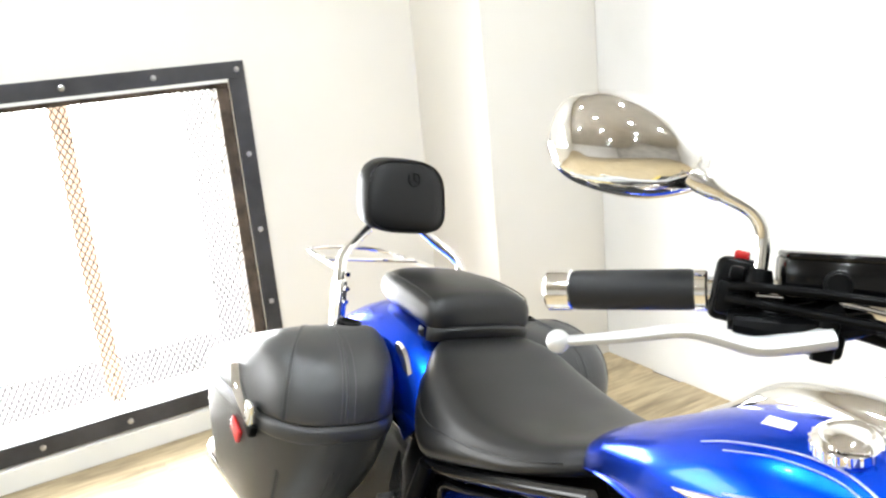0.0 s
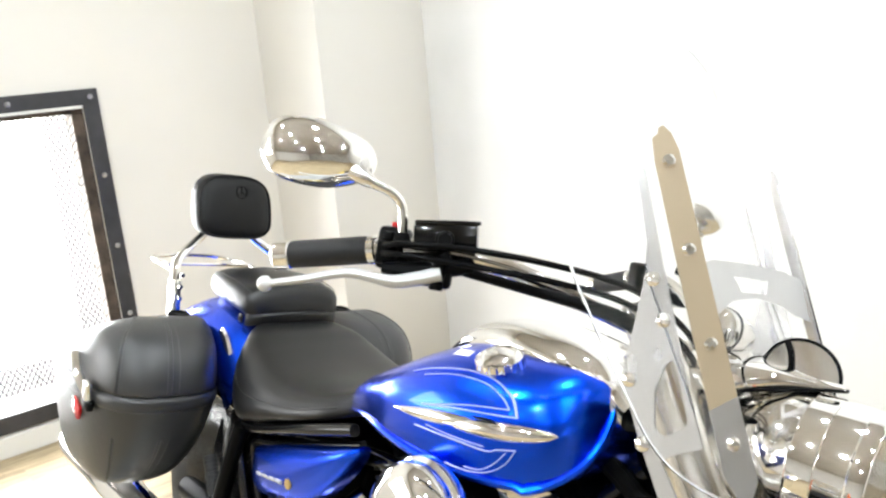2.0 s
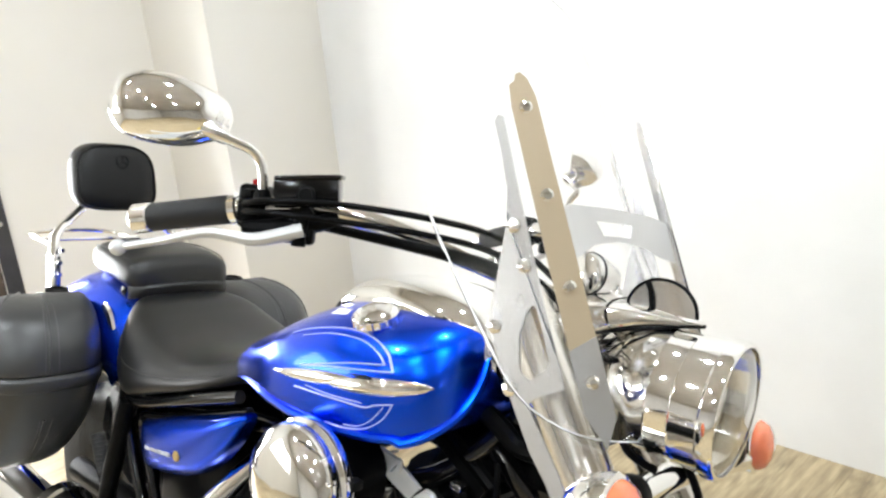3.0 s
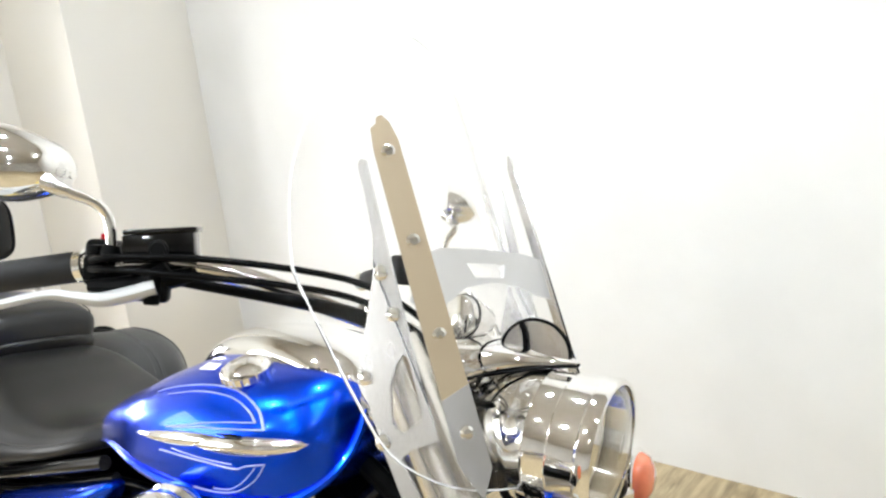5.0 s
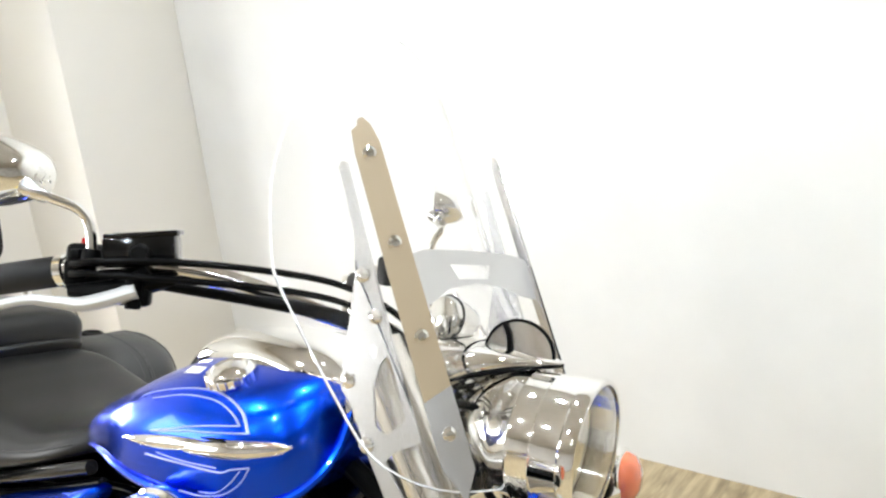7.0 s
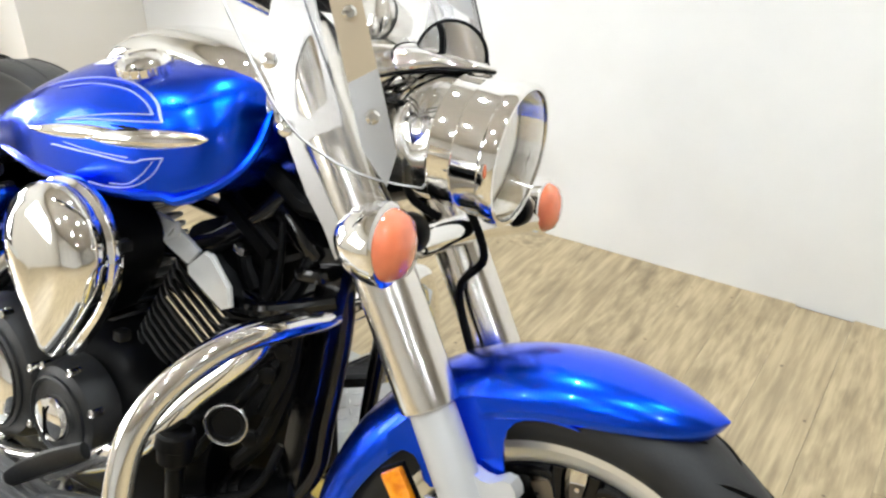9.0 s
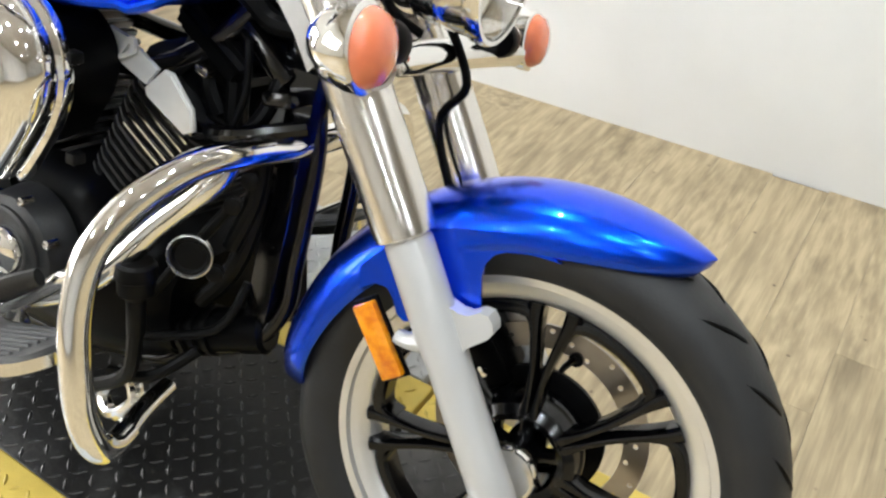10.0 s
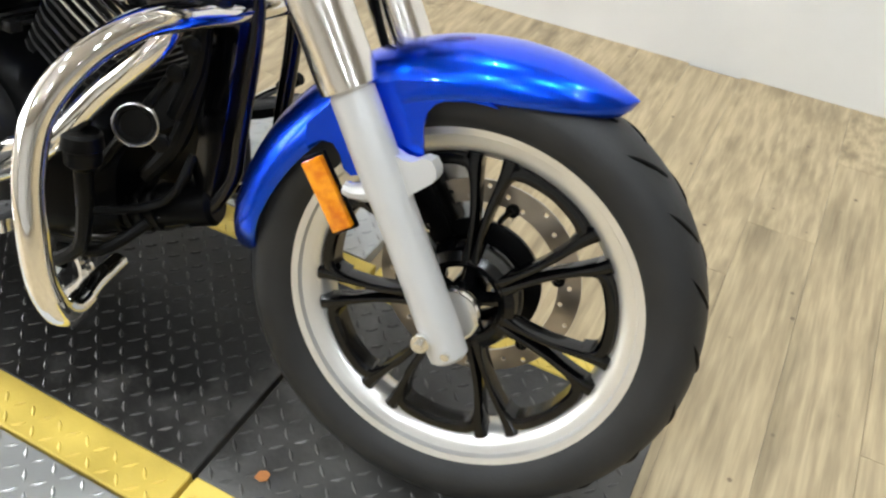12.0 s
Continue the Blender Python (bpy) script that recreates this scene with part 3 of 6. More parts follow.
lathe(bm, [(-0.030, 0.052), (-0.034, 0.062), (-0.028, 0.074), (-0.01, 0.080), (0.02, 0.080), (0.04, 0.070), (0.04, 0.052)], (0, 0, 0), (0, 1, 0), 48, close=True)
lathe(bm, [(-0.055, 0.0), (-0.055, 0.022), (-0.04, 0.026), (0.05, 0.026), (0.055, 0.0)], (0, 0, 0), (0, 1, 0), 32)
hub = sp("front_hub", bm, M_GLOSSBLACK, "gloss black open hub")
for k in range(5):
    bm = bmesh.new()
    an = 2 * math.pi * k / 5 + 0.3
    tube(bm, [(0.022 * math.cos(an), -0.014, 0.022 * math.sin(an)), (0.054 * math.cos(an), -0.016, 0.054 * math.sin(an))], 0.007, 8, 1, flat=1.6)
    part("hub_rib", bm, M_GLOSSBLACK, hub)
bm = bmesh.new()
lathe(bm, [(-0.080, 0.0), (-0.080, 0.024), (-0.078, 0.036), (-0.070, 0.039), (-0.058, 0.036), (-0.05, 0.02)], (0, 0, 0), (0, 1, 0), 32)
part("axle_collar", bm, M_POLISH, hub, "polished axle collar")
# brake disc with drilled holes and a scalloped carrier, on the far side
bm = bmesh.new()
circ = lambda r, n, cx=0, cz=0, rv=False: [(cx + r * math.cos(2 * math.pi * i / n), cz + r * math.sin(2 * math.pi * i / n)) for i in (range(n) if not rv else range(n - 1, -1, -1))]
holes = [circ(0.117, 60)]
for k in range(30):
    a = 2 * math.pi * k / 30
    r = (0.124, 0.133, 0.142)[k % 3]
    holes.append(circ(0.0038, 8, r * math.cos(a), r * math.sin(a)))
slab(bm, circ(0.150, 72), 0.005, lambda u, v, w: (u, 0.058 + w, v), holes)
disc = sp("brake_disc", bm, M_DISC, "drilled steel brake disc")
for k in range(6):
    bm = bmesh.new()
    a = radians(60 * k + 12)
    tube(bm, [(0.05 * math.cos(a), 0.055, 0.05 * math.sin(a)), (0.09 * math.cos(a + .2), 0.057, 0.09 * math.sin(a + .2)), (0.12 * math.cos(a + .1), 0.0605, 0.12 * math.sin(a + .1))], [0.016, 0.01, 0.013], 8, 4, flat=0.4)
    lathe(bm, [(0.054, 0.0), (0.0545, 0.010), (0.066, 0.010), (0.067, 0.0)], (0.118 * math.cos(a + .1), 0, 0.118 * math.sin(a + .1)), (0, 1, 0), 12)
    part("carrier_arm", bm, M_DARK, disc)

bm = bmesh.new()
lathe(bm, [(0.040, 0.045), (0.038, 0.085), (0.042, 0.096), (0.050, 0.096), (0.052, 0.085), (0.050, 0.045)], (0, 0, 0), (0, 1, 0), 48, close=True)
part("disc_carrier", bm, M_BLACK, disc, "black disc carrier")
bm = bmesh.new()
box(bm, (-0.105, 0.062, 0.10), (0.075, 0.05, 0.12), (0, -40, 0), 0.014, 3)
box(bm, (-0.085, 0.040, 0.085), (0.04, 0.02, 0.09), (0, -40, 0), 0.006, 2)
caliper = sp("brake_caliper", bm, M_BLACK, "black brake caliper")
for dz in (0.065, 0.135):
    bm = bmesh.new()
    lathe(bm, [(0, 0.008), (0.006, 0.008), (0.007, 0.0)], (-0.095 - 0.3 * (dz - 0.1), 0.032, dz), (0, -1, 0), 12)
    part("bolt", bm, M_POLISH, caliper)

# forks: right (y < 0) and left
FD = Vector((-math.sin(radians(RAKE)), 0, math.cos(radians(RAKE))))
FN = Vector((math.cos(radians(RAKE)), 0, math.sin(radians(RAKE))))       # ahead of the leg, square to it
for s in (-1, 1):
    o = Vector((-0.006, s * 0.112, 0.0))
    bm = bmesh.new()
    rows = [(-0.046, 0.020), (-0.041, 0.0255), (-0.01, 0.027), (0.05, 0.0265), (0.16, 0.0265), (0.20, 0.028), (0.245, 0.0285), (0.30, 0.0285), (0.335, 0.027)]
    lathe(bm, rows, o, FD, 28)
    leg = sp("fork_lower", bm, M_SILVER, "silver lower fork leg")
    bm = bmesh.new()
    slab(bm, [(0.0, 0.165), (0.020, 0.170), (0.034, 0.176), (0.060, 0.181), (0.068, 0.186), (0.071, 0.196), (0.069, 0.207), (0.060, 0.213), (0.044, 0.212), (0.034, 0.218), (0.022, 0.232), (0.0, 0.250)], 0.026, lambda u, v, w: o + FN * u + FD * v + V(0, -s * 0.018 + s * w, 0))
    bmesh.ops.bevel(bm, geom=[e for e in bm.edges if e.calc_face_angle(0) > 1.2], offset=0.005, segments=3, affect="EDGES")
    part("mounting_lug", bm, M_SILVER, leg)
    bm = bmesh.new()
    tube(bm, [o + FD * 0.19 - FN * 0.01, o + FD * 0.195 - FN * 0.04, o + FD * 0.205 - FN * 0.055], [0.018, 0.011, 0.009], 10, 3)
    part("mounting_lug", bm, M_SILVER, leg)
    bm = bmesh.new()
    cyl(bm, o + V(-0.012, s * 0.015, -0.014), o + V(-0.012, s * 0.034, -0.014), 0.0125, seg=16, bevel=0.001)
    lathe(bm, [(0, 0.006), (0.009, 0.006), (0.009, 0.0)], o + V(-0.012, s * 0.034, -0.014), (0, s, 0), 6)
    part("pinch_bolt", bm, M_POLISH, leg)
    bm = bmesh.new()
    cyl(bm, o + V(0.022, s * 0.018, -0.022), o + V(0.022, s * 0.031, -0.022), 0.006, seg=12, bevel=0.001)
    part("pinch_bolt", bm, M_POLISH, leg)
    bm = bmesh.new()
    lathe(bm, [(0.312, 0.030), (0.316, 0.0365), (0.33, 0.0375), (0.48, 0.0375), (0.78, 0.0375), (0.785, 0.030)], o, FD, 32)
    sp("fork_cover", bm, M_SLEEVE, "chrome fork cover tube")
    bm = bmesh.new()
    lathe(bm, [(0.78, 0.024), (0.84, 0.024)], o, FD, 24)
    sp("fork_tube", bm, M_CHROME, "chrome upper fork tube")

# fender
def arc_strip(bm, a0, a1, r, halfw, depth, n=30, m=12, thick=0.003, wscale=None):
    """A fender: a curved shell round the wheel between two angles (from the front, upwards)."""
    outer, inner = [], []
    for i in range(n + 1):
        f = i / n
        a = radians(a0 + (a1 - a0) * f)
        hw, dp = (wscale(f) if wscale else (halfw, depth))
        ro, ri = [], []
        for k in range(m + 1):
            u = -1 + 2 * k / m
            b = u * math.pi / 2
            y = math.sin(b) * hw
            rr = r - dp * (1 - abs(math.cos(b)) ** 0.75)
            ro.append(V(rr * math.cos(a), y, rr * math.sin(a)))
            y2 = math.sin(b) * (hw - thick)
            ri.append(V((rr - thick) * math.cos(a), y2, (rr - thick) * math.sin(a)))
        outer.append(ro)
        inner.append(ri)
    rings = [o + i[::-1] for o, i in zip(outer, inner)]
    skin(bm, rings)
    return bm


def quarter_round(x):
    """Rises from 0 to 1 like a quarter circle and stays there."""
    return math.sqrt(1 - (1 - min(1.0, max(0.0, x))) ** 2)


def fender_width(f):
    w = 0.084 * quarter_round(f / 0.27) * quarter_round((1.0 - f + 0.02) / 0.16)
    d = 0.050 + 0.02 * math.sin(math.pi * f)
    return max(w, 0.004), d * (0.25 + 0.75 * quarter_round(f / 0.25))


bm = bmesh.new()
arc_strip(bm, 65, 184, 0.352, 0.084, 0.06, n=90, m=36, wscale=fender_width)
fender = sp("front_fender", bm, M_BLUE, "glossy metallic blue front fender", 50)
for s in (-1, 1):
    bm = bmesh.new()
    slab(bm, [(0.0, 0.284), (-0.035, 0.283), (-0.060, 0.279), (-0.076, 0.269), (-0.084, 0.256), (-0.085, 0.238), (-0.080, 0.215), (-0.073, 0.195), (-0.085, 0.184), (-0.165, 0.152), (-0.176, 0.158), (-0.184, 0.174), (-0.195, 0.186), (-0.212, 0.186), (-0.230, 0.172), (-0.235, 0.20), (-0.20, 0.245), (-0.13, 0.284), (-0.06, 0.299)], 0.008, lambda u, v, w: (u, s * (0.0775 + w * 0.7 + 0.004 * (0.28 - v) / 0.1), v))
    part("fender_stay", bm, M_BLUE, fender)

# amber reflector on the fork
bm = bmesh.new()
box(bm, (0, 0, 0), (0.030, 0.012, 0.098), bevel=0.003)
amber = sp("side_reflector", bm, M_AMBER, "amber side reflector")
bm = bmesh.new()
box(bm, (0, 0.0075, 0), (0.036, 0.007, 0.106), bevel=0.002)
part("reflector_frame", bm, M_BLACK, amber, "black backing frame")
bpy.data.objects["side_reflector"].matrix_basis = STEERED @ pose(-0.184, -0.106, 0.126, 0, -36, 0)

# headlight
HL = Vector((-0.170, -0.025, 0.567))
HA = Vector((1.0, 0.0, -0.05)).normalized()
bm = bmesh.new()
lathe(bm, [(-0.172, 0.0), (-0.168, 0.022), (-0.155, 0.043), (-0.135, 0.060), (-0.11, 0.072), (-0.085, 0.0785), (-0.066, 0.0805), (-0.0645, 0.0815), (-0.062, 0.0805), (-0.035, 0.0815), (-0.0335, 0.0830), (-0.031, 0.0822), (0.0, 0.083)], HL, HA, 48)
headlight = sp("headlight", bm, M_CHROME, "chrome round headlight")
bm = bmesh.new()
lathe(bm, [(0.0, 0.083), (0.003, 0.0865), (0.016, 0.0875), (0.021, 0.085), (0.021, 0.080), (0.0, 0.080)], HL, HA, 48, close=True)
part("bezel", bm, M_CHROME, headlight)
bm = bmesh.new()
lathe(bm, [(0.027, 0.0), (0.024, 0.045), (0.016, 0.077), (0.018, 0.080), (0.027, 0.046), (0.030, 0.0)], HL, HA, 48)
g = part("lens", bm, M_GLASS, headlight, "clear headlight glass")
g.visible_shadow = False
bm = bmesh.new()
lathe(bm, [(-0.075, 0.0), (-0.07, 0.03), (-0.045, 0.055), (0.0, 0.0765), (0.0, 0.078), (-0.05, 0.057), (-0.08, 0.03)], HL, HA, 48)
part("reflector_bowl", bm, M_POLISH, headlight)
bm = bmesh.new()
lathe(bm, [(-0.07, 0.008), (-0.035, 0.010), (-0.02, 0.008), (-0.018, 0.0)], HL, HA, 20)
part("bulb_shield", bm, M_DARK, headlight)

# turn signals on their chrome bar
bm = bmesh.new()
tube(bm, [(-0.20, -0.21, 0.455), (-0.235, -0.10, 0.448), (-0.235, 0.10, 0.448), (-0.20, 0.21, 0.455)], 0.021, 16, 5)
sp("light_bar", bm, M_CHROME, "chrome light bar across the forks")
for s in (-1, 1):
    c = Vector((-0.195, -0.248, 0.478)) if s < 0 else Vector((-0.190, 0.238, 0.472))
    ax = Vector((0.99, s * 0.0, 0.1)).normalized()
    bm = bmesh.new()
    lathe(bm, [(-0.052, 0.0), (-0.048, 0.02), (-0.03, 0.036), (-0.008, 0.0425), (0.004, 0.0435), (0.006, 0.040)], c, ax, 32)
    cyl(bm, c + V(-0.015, -s * 0.03, 0), c + V(-0.02, -s * 0.062, 0), 0.018, seg=16)
    sig = sp("turn_signal", bm, M_CHROME, "chrome bullet turn signal")
    bm = bmesh.new()
    lathe(bm, [(0.0, 0.0375), (0.010, 0.037), (0.020, 0.031), (0.026, 0.018), (0.028, 0.0)], c, ax, 32)
    part("lens", bm, M_SIGNAL, sig, "orange signal lens")
    bm = bmesh.new()
    lathe(bm, [(0, 0.021), (0.004, 0.023), (0.024, 0.023), (0.028, 0.021)], c + V(-0.015, -s * 0.062, -0.002), (0, -s, 0), 20)
    part("collar", bm, M_BLACK, sig)

# windshield, its clear panel and brackets
SHIELD = [(0.505, 0.012), (0.514, 0.10), (0.525, 0.17), (0.543, 0.224), (0.573, 0.268), (0.62, 0.278), (0.70, 0.280), (0.755, 0.278), (0.85, 0.258), (0.91, 0.232), (0.964, 0.198), (1.01, 0.160), (1.045, 0.118), (1.07, 0.070), (1.082, 0.012)]


def shield_point(u, v):
    """u across (-1 to 1), v up from 0 to 1."""
    f = 0.5 - 0.5 * math.cos(math.pi * v)
    z = SHIELD[0][0] + (SHIELD[-1][0] - SHIELD[0][0]) * f
    half = max(0.012, lerp_table(SHIELD, z)[0])
    bow = 0.04 + 0.06 * min(1.0, max(0.0, (z - 0.573) / 0.182))
    return V(-0.235 - 0.46 * (z - 0.50) - bow * (u * half / 0.28) ** 2, u * half, z)


bm = bmesh.new()
NU, NV = 24, 44
grid = [[shield_point(-1 + 2 * i / NU, j / NV) for i in range(NU + 1)] for j in range(NV + 1)]
front = [[bm.verts.new(q) for q in r] for r in grid]
back = [[bm.verts.new(q + V(-0.004, 0, -0.0015)) for q in r] for r in grid]
for j in range(NV):
    for i in range(NU):
        bm.faces.new((front[j][i], front[j][i + 1], front[j + 1][i + 1], front[j + 1][i]))
        bm.faces.new((back[j][i], back[j + 1][i], back[j + 1][i + 1], back[j][i + 1]))
for j in range(NV):
    for i in (0, NU):
        bm.faces.new((front[j][i], front[j + 1][i], back[j + 1][i], back[j][i]))
for i in range(NU):
    for j in (0, NV):
        bm.faces.new((front[j][i], front[j][i + 1], back[j][i + 1], back[j][i]))
ws = sp("windshield", bm, M_SHIELD, "clear acrylic windshield")
ws.visible_shadow = False
bm = bmesh.new()
rim_pts = [grid[j][0] for j in range(NV + 1)] + [grid[NV][i] for i in range(1, NU + 1)] + [grid[j][NU] for j in range(NV - 1, -1, -1)] + [grid[0][i] for i in range(NU - 1, -1, -1)]
tube(bm, [q + V(-0.002, 0, 0) for q in rim_pts], 0.0010, 6, 1)
e = part("polished_edge", bm, M_EDGE, ws)
e.visible_shadow = False
for s in (-1, 1):
    y = s * 0.172
    # brushed strip in front of the clear panel, reflected tan in its colour, with screws
    p0, p1 = V(-0.262, y, 0.555), V(-0.434, y, 0.940)
    d = (p1 - p0).normalized()
    nrm = V(0, s, 0)
    fwd = V(d.z, 0, -d.x)
    side = (V(0, s, 0) * 0.80 - fwd * 0.60)
    across = side.cross(d)
    L = (p1 - p0).length
    bm = bmesh.new()
    hwid = 0.0185
    out = [(-hwid, 0.0), (-0.001, -0.035), (hwid, 0.0), (hwid, 0.2), (hwid - 0.001, L - 0.03), (0.012, L - 0.008), (0.004, L), (-0.003, L - 0.004), (-0.005, L - 0.012), (-0.014, L - 0.020), (-hwid + 0.001, L - 0.05), (-hwid, 0.2)]
    slab(bm, out, 0.003, lambda u, v, w: p0 + d * v + V(0.70, -s * 0.71, 0) * u + V(0.71, s * 0.70, 0) * (w + 0.012))
    # Mirrored tan is painted on the near strip only; the far one stays bright.
    strip = sp("bracket_strip", bm, M_TAN if s < 0 else M_PLATE, "clamping strip with reflected tan in its colour" if s < 0 else "bright clamping strip")
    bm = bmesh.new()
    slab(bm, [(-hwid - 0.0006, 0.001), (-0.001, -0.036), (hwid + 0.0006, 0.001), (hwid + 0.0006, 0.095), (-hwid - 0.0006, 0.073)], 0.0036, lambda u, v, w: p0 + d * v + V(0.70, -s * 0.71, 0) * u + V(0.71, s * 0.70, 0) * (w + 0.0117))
    part("strip_foot", bm, M_PLATE, strip, "bright foot of the strip")
    for z in (0.591, 0.693, 0.795, 0.897):
        f = (z - p0.z) / (p1.z - p0.z)
        c = p0 + (p1 - p0) * f + V(0.71, s * 0.70, 0) * 0.015
        bm = bmesh.new()
        lathe(bm, [(0, 0.0085), (0.003, 0.008), (0.006, 0.005), (0.0065, 0.0)], c, V(0.71, s * 0.70, 0), 14)
        part("screw", bm, M_CHROME, strip)
    # side plate with a slot, behind the panel
    bm = bmesh.new()
    yy = s * 0.186
    outline = [(-0.441, 0.878), (-0.437, 0.886), (-0.430, 0.884), (-0.402, 0.815), (-0.36, 0.715), (-0.315, 0.611), (-0.298, 0.576), (-0.332, 0.558), (-0.343, 0.546), (-0.290, 0.478), (-0.270, 0.445), (-0.283, 0.430), (-0.304, 0.462), (-0.331, 0.493), (-0.374, 0.561), (-0.395, 0.600), (-0.411, 0.618), (-0.413, 0.632), (-0.408, 0.695), (-0.405, 0.755), (-0.409, 0.795), (-0.427, 0.846)]
    slot = [(-0.355, 0.578), (-0.344, 0.575), (-0.323, 0.594), (-0.321, 0.600), (-0.339, 0.643), (-0.347, 0.660), (-0.354, 0.664), (-0.361, 0.652), (-0.367, 0.625), (-0.360, 0.584)]
    slab(bm, outline, 0.004, lambda u, v, w: (u, yy + s * w, v), [slot])
    plate = sp("bracket_plate", bm, M_PLATE, "polished slotted windshield bracket")
    for (u, v) in ((-0.393, 0.754), (-0.371, 0.708), (-0.402, 0.629), (-0.369, 0.56)):
        bm = bmesh.new()
        lathe(bm, [(0, 0.0095), (0.003, 0.009), (0.0055, 0.005), (0.006, 0.0)], (u, yy + s * 0.004, v), (0, s, 0), 14)
        part("screw", bm, M_CHROME, plate)
    if s > 0:
        bm = bmesh.new()
        edge = [p0 + d * v + V(0.70, -s * 0.71, 0) * hwid + V(0.71, s * 0.70, 0) * 0.0135 for v in (-0.02, 0.08, 0.16, 0.24)]
        tube(bm, edge, [0.0016, 0.0016, 0.0013, 0.0006], 6, 3)
        part("rubber_edge", bm, M_BLACK, strip, "black rubber edge of the strip")
        bm = bmesh.new()
        tube(bm, [V(u, yy, v) for u, v in slot + slot[:1]], 0.0028, 6, 3)
        part("slot_edge", bm, M_BLACK, plate, "dark lining of the slot")
# cross plate between the brackets, with three windows
bm = bmesh.new()
win = [[(-0.045, 0.006), (0.04, 0.006), (0.055, 0.024), (-0.06, 0.024)]]
slab(bm, [(-0.172, -0.028), (-0.13, -0.020), (-0.08, -0.006), (0, 0.0), (0.08, -0.006), (0.13, -0.018), (0.172, -0.024), (0.172, 0.034), (0.12, 0.041), (0, 0.043), (-0.12, 0.041), (-0.172, 0.032)], 0.003, lambda u, v, w: (-0.345 - 0.42 * v + w + 0.25 * abs(u) ** 2, u, 0.748 + v), win)
sp("cross_plate", bm, M_SATIN, "polished plate joining the windshield brackets")

# chrome cap of the riser behind the cross plate
bm = bmesh.new()
lathe(bm, [(-0.045, 0.0), (-0.044, 0.020), (-0.020, 0.027), (0.0, 0.030), (0.008, 0.027), (0.012, 0.018), (0.013, 0.0)], (-0.372, -0.020, 0.699), V(-0.25, -0.95, 0.15), 32)
riser = sp("riser_cap", bm, M_CHROME, "chrome cap of the handlebar riser", 40)
bm = bmesh.new()
lathe(bm, [(-0.003, 0.0288), (-0.002, 0.0306), (0.001, 0.0306), (0.002, 0.0292)], (-0.372, -0.020, 0.699), V(-0.25, -0.95, 0.15), 32)
part("cap_ring", bm, M_DARK, riser, "dark ring round the cap")
# arch with a dark edge, added as the headlight's reflection in the windshield
arch = [V(-0.262 + 0.047 * math.cos(a), -0.022, 0.666 + 0.043 * math.sin(a)) for a in [math.pi * k / 16 for k in range(17)]]
bm = bmesh.new()
skin(bm, [[p + V(0, w, 0) for p in arch] for w in (-0.0015, 0.0015)])
mirrored_arch = sp("cowl_visor", bm, M_POLISH, "small metal arch shaped as the headlight's reflection")
bm = bmesh.new()
tube(bm, arch, 0.0026, 6, 1)
part("visor_edge", bm, M_BLACK, mirrored_arch, "black rubber edge")
bm = bmesh.new()
tube(bm, [V(-0.285, -0.025, 0.704), V(-0.277, -0.026, 0.690), V(-0.273, -0.026, 0.668)], 0.0036, 8, 3)
part("visor_stay", bm, M_BLACK, mirrored_arch)

# speed nacelle: chrome cowl between the forks and the headlight
bm = bmesh.new()
skin(bm, [oval(x, hw, zb, zt, p=2.6, n=24) for x, hw, zb, zt in ((-0.44, 0.085, 0.57, 0.650), (-0.39, 0.092, 0.57, 0.672), (-0.33, 0.084, 0.60, 0.677), (-0.28, 0.062, 0.637, 0.673), (-0.235, 0.032, 0.650, 0.666), (-0.212, 0.008, 0.656, 0.662))])
cowl = sp("headlight_cowl", bm, M_CHROME, "chrome cowl over the headlight")
bm = bmesh.new()
tube(bm, [(-0.40, -0.092, 0.612), (-0.35, -0.088, 0.622), (-0.29, -0.066, 0.641), (-0.24, -0.034, 0.653), (-0.212, 0.0, 0.657), (-0.24, 0.034, 0.653), (-0.29, 0.066, 0.641), (-0.35, 0.088, 0.622)], 0.0026, 8, 5)
part("rubber_edge", bm, M_BLACK, cowl, "black rubber edge")
bm = bmesh.new()
tube(bm, [(-0.33, -0.075, 0.60), (-0.275, -0.085, 0.602), (-0.262, -0.09, 0.585), (-0.266, -0.09, 0.54), (-0.255, -0.085, 0.50), (-0.225, -0.06, 0.478)], 0.0055, 8, 6)
sp("headlight_cable", bm, M_BLACK, "black cable behind the headlight")
bm = bmesh.new()
box(bm, (-0.40, 0, 0.585), (0.07, 0.24, 0.04), (0, -32, 0), 0.012)
box(bm, (-0.315, 0, 0.495), (0.06, 0.24, 0.035), (0, -32, 0), 0.012)
sp("fork_yoke", bm, M_BLACK, "black fork yokes")
bm = bmesh.new()
cyl(bm, (-0.42, 0.0, 0.66), (-0.315, 0, 0.49), 0.032, seg=20)
sp("steering_stem", bm, M_BLACK)

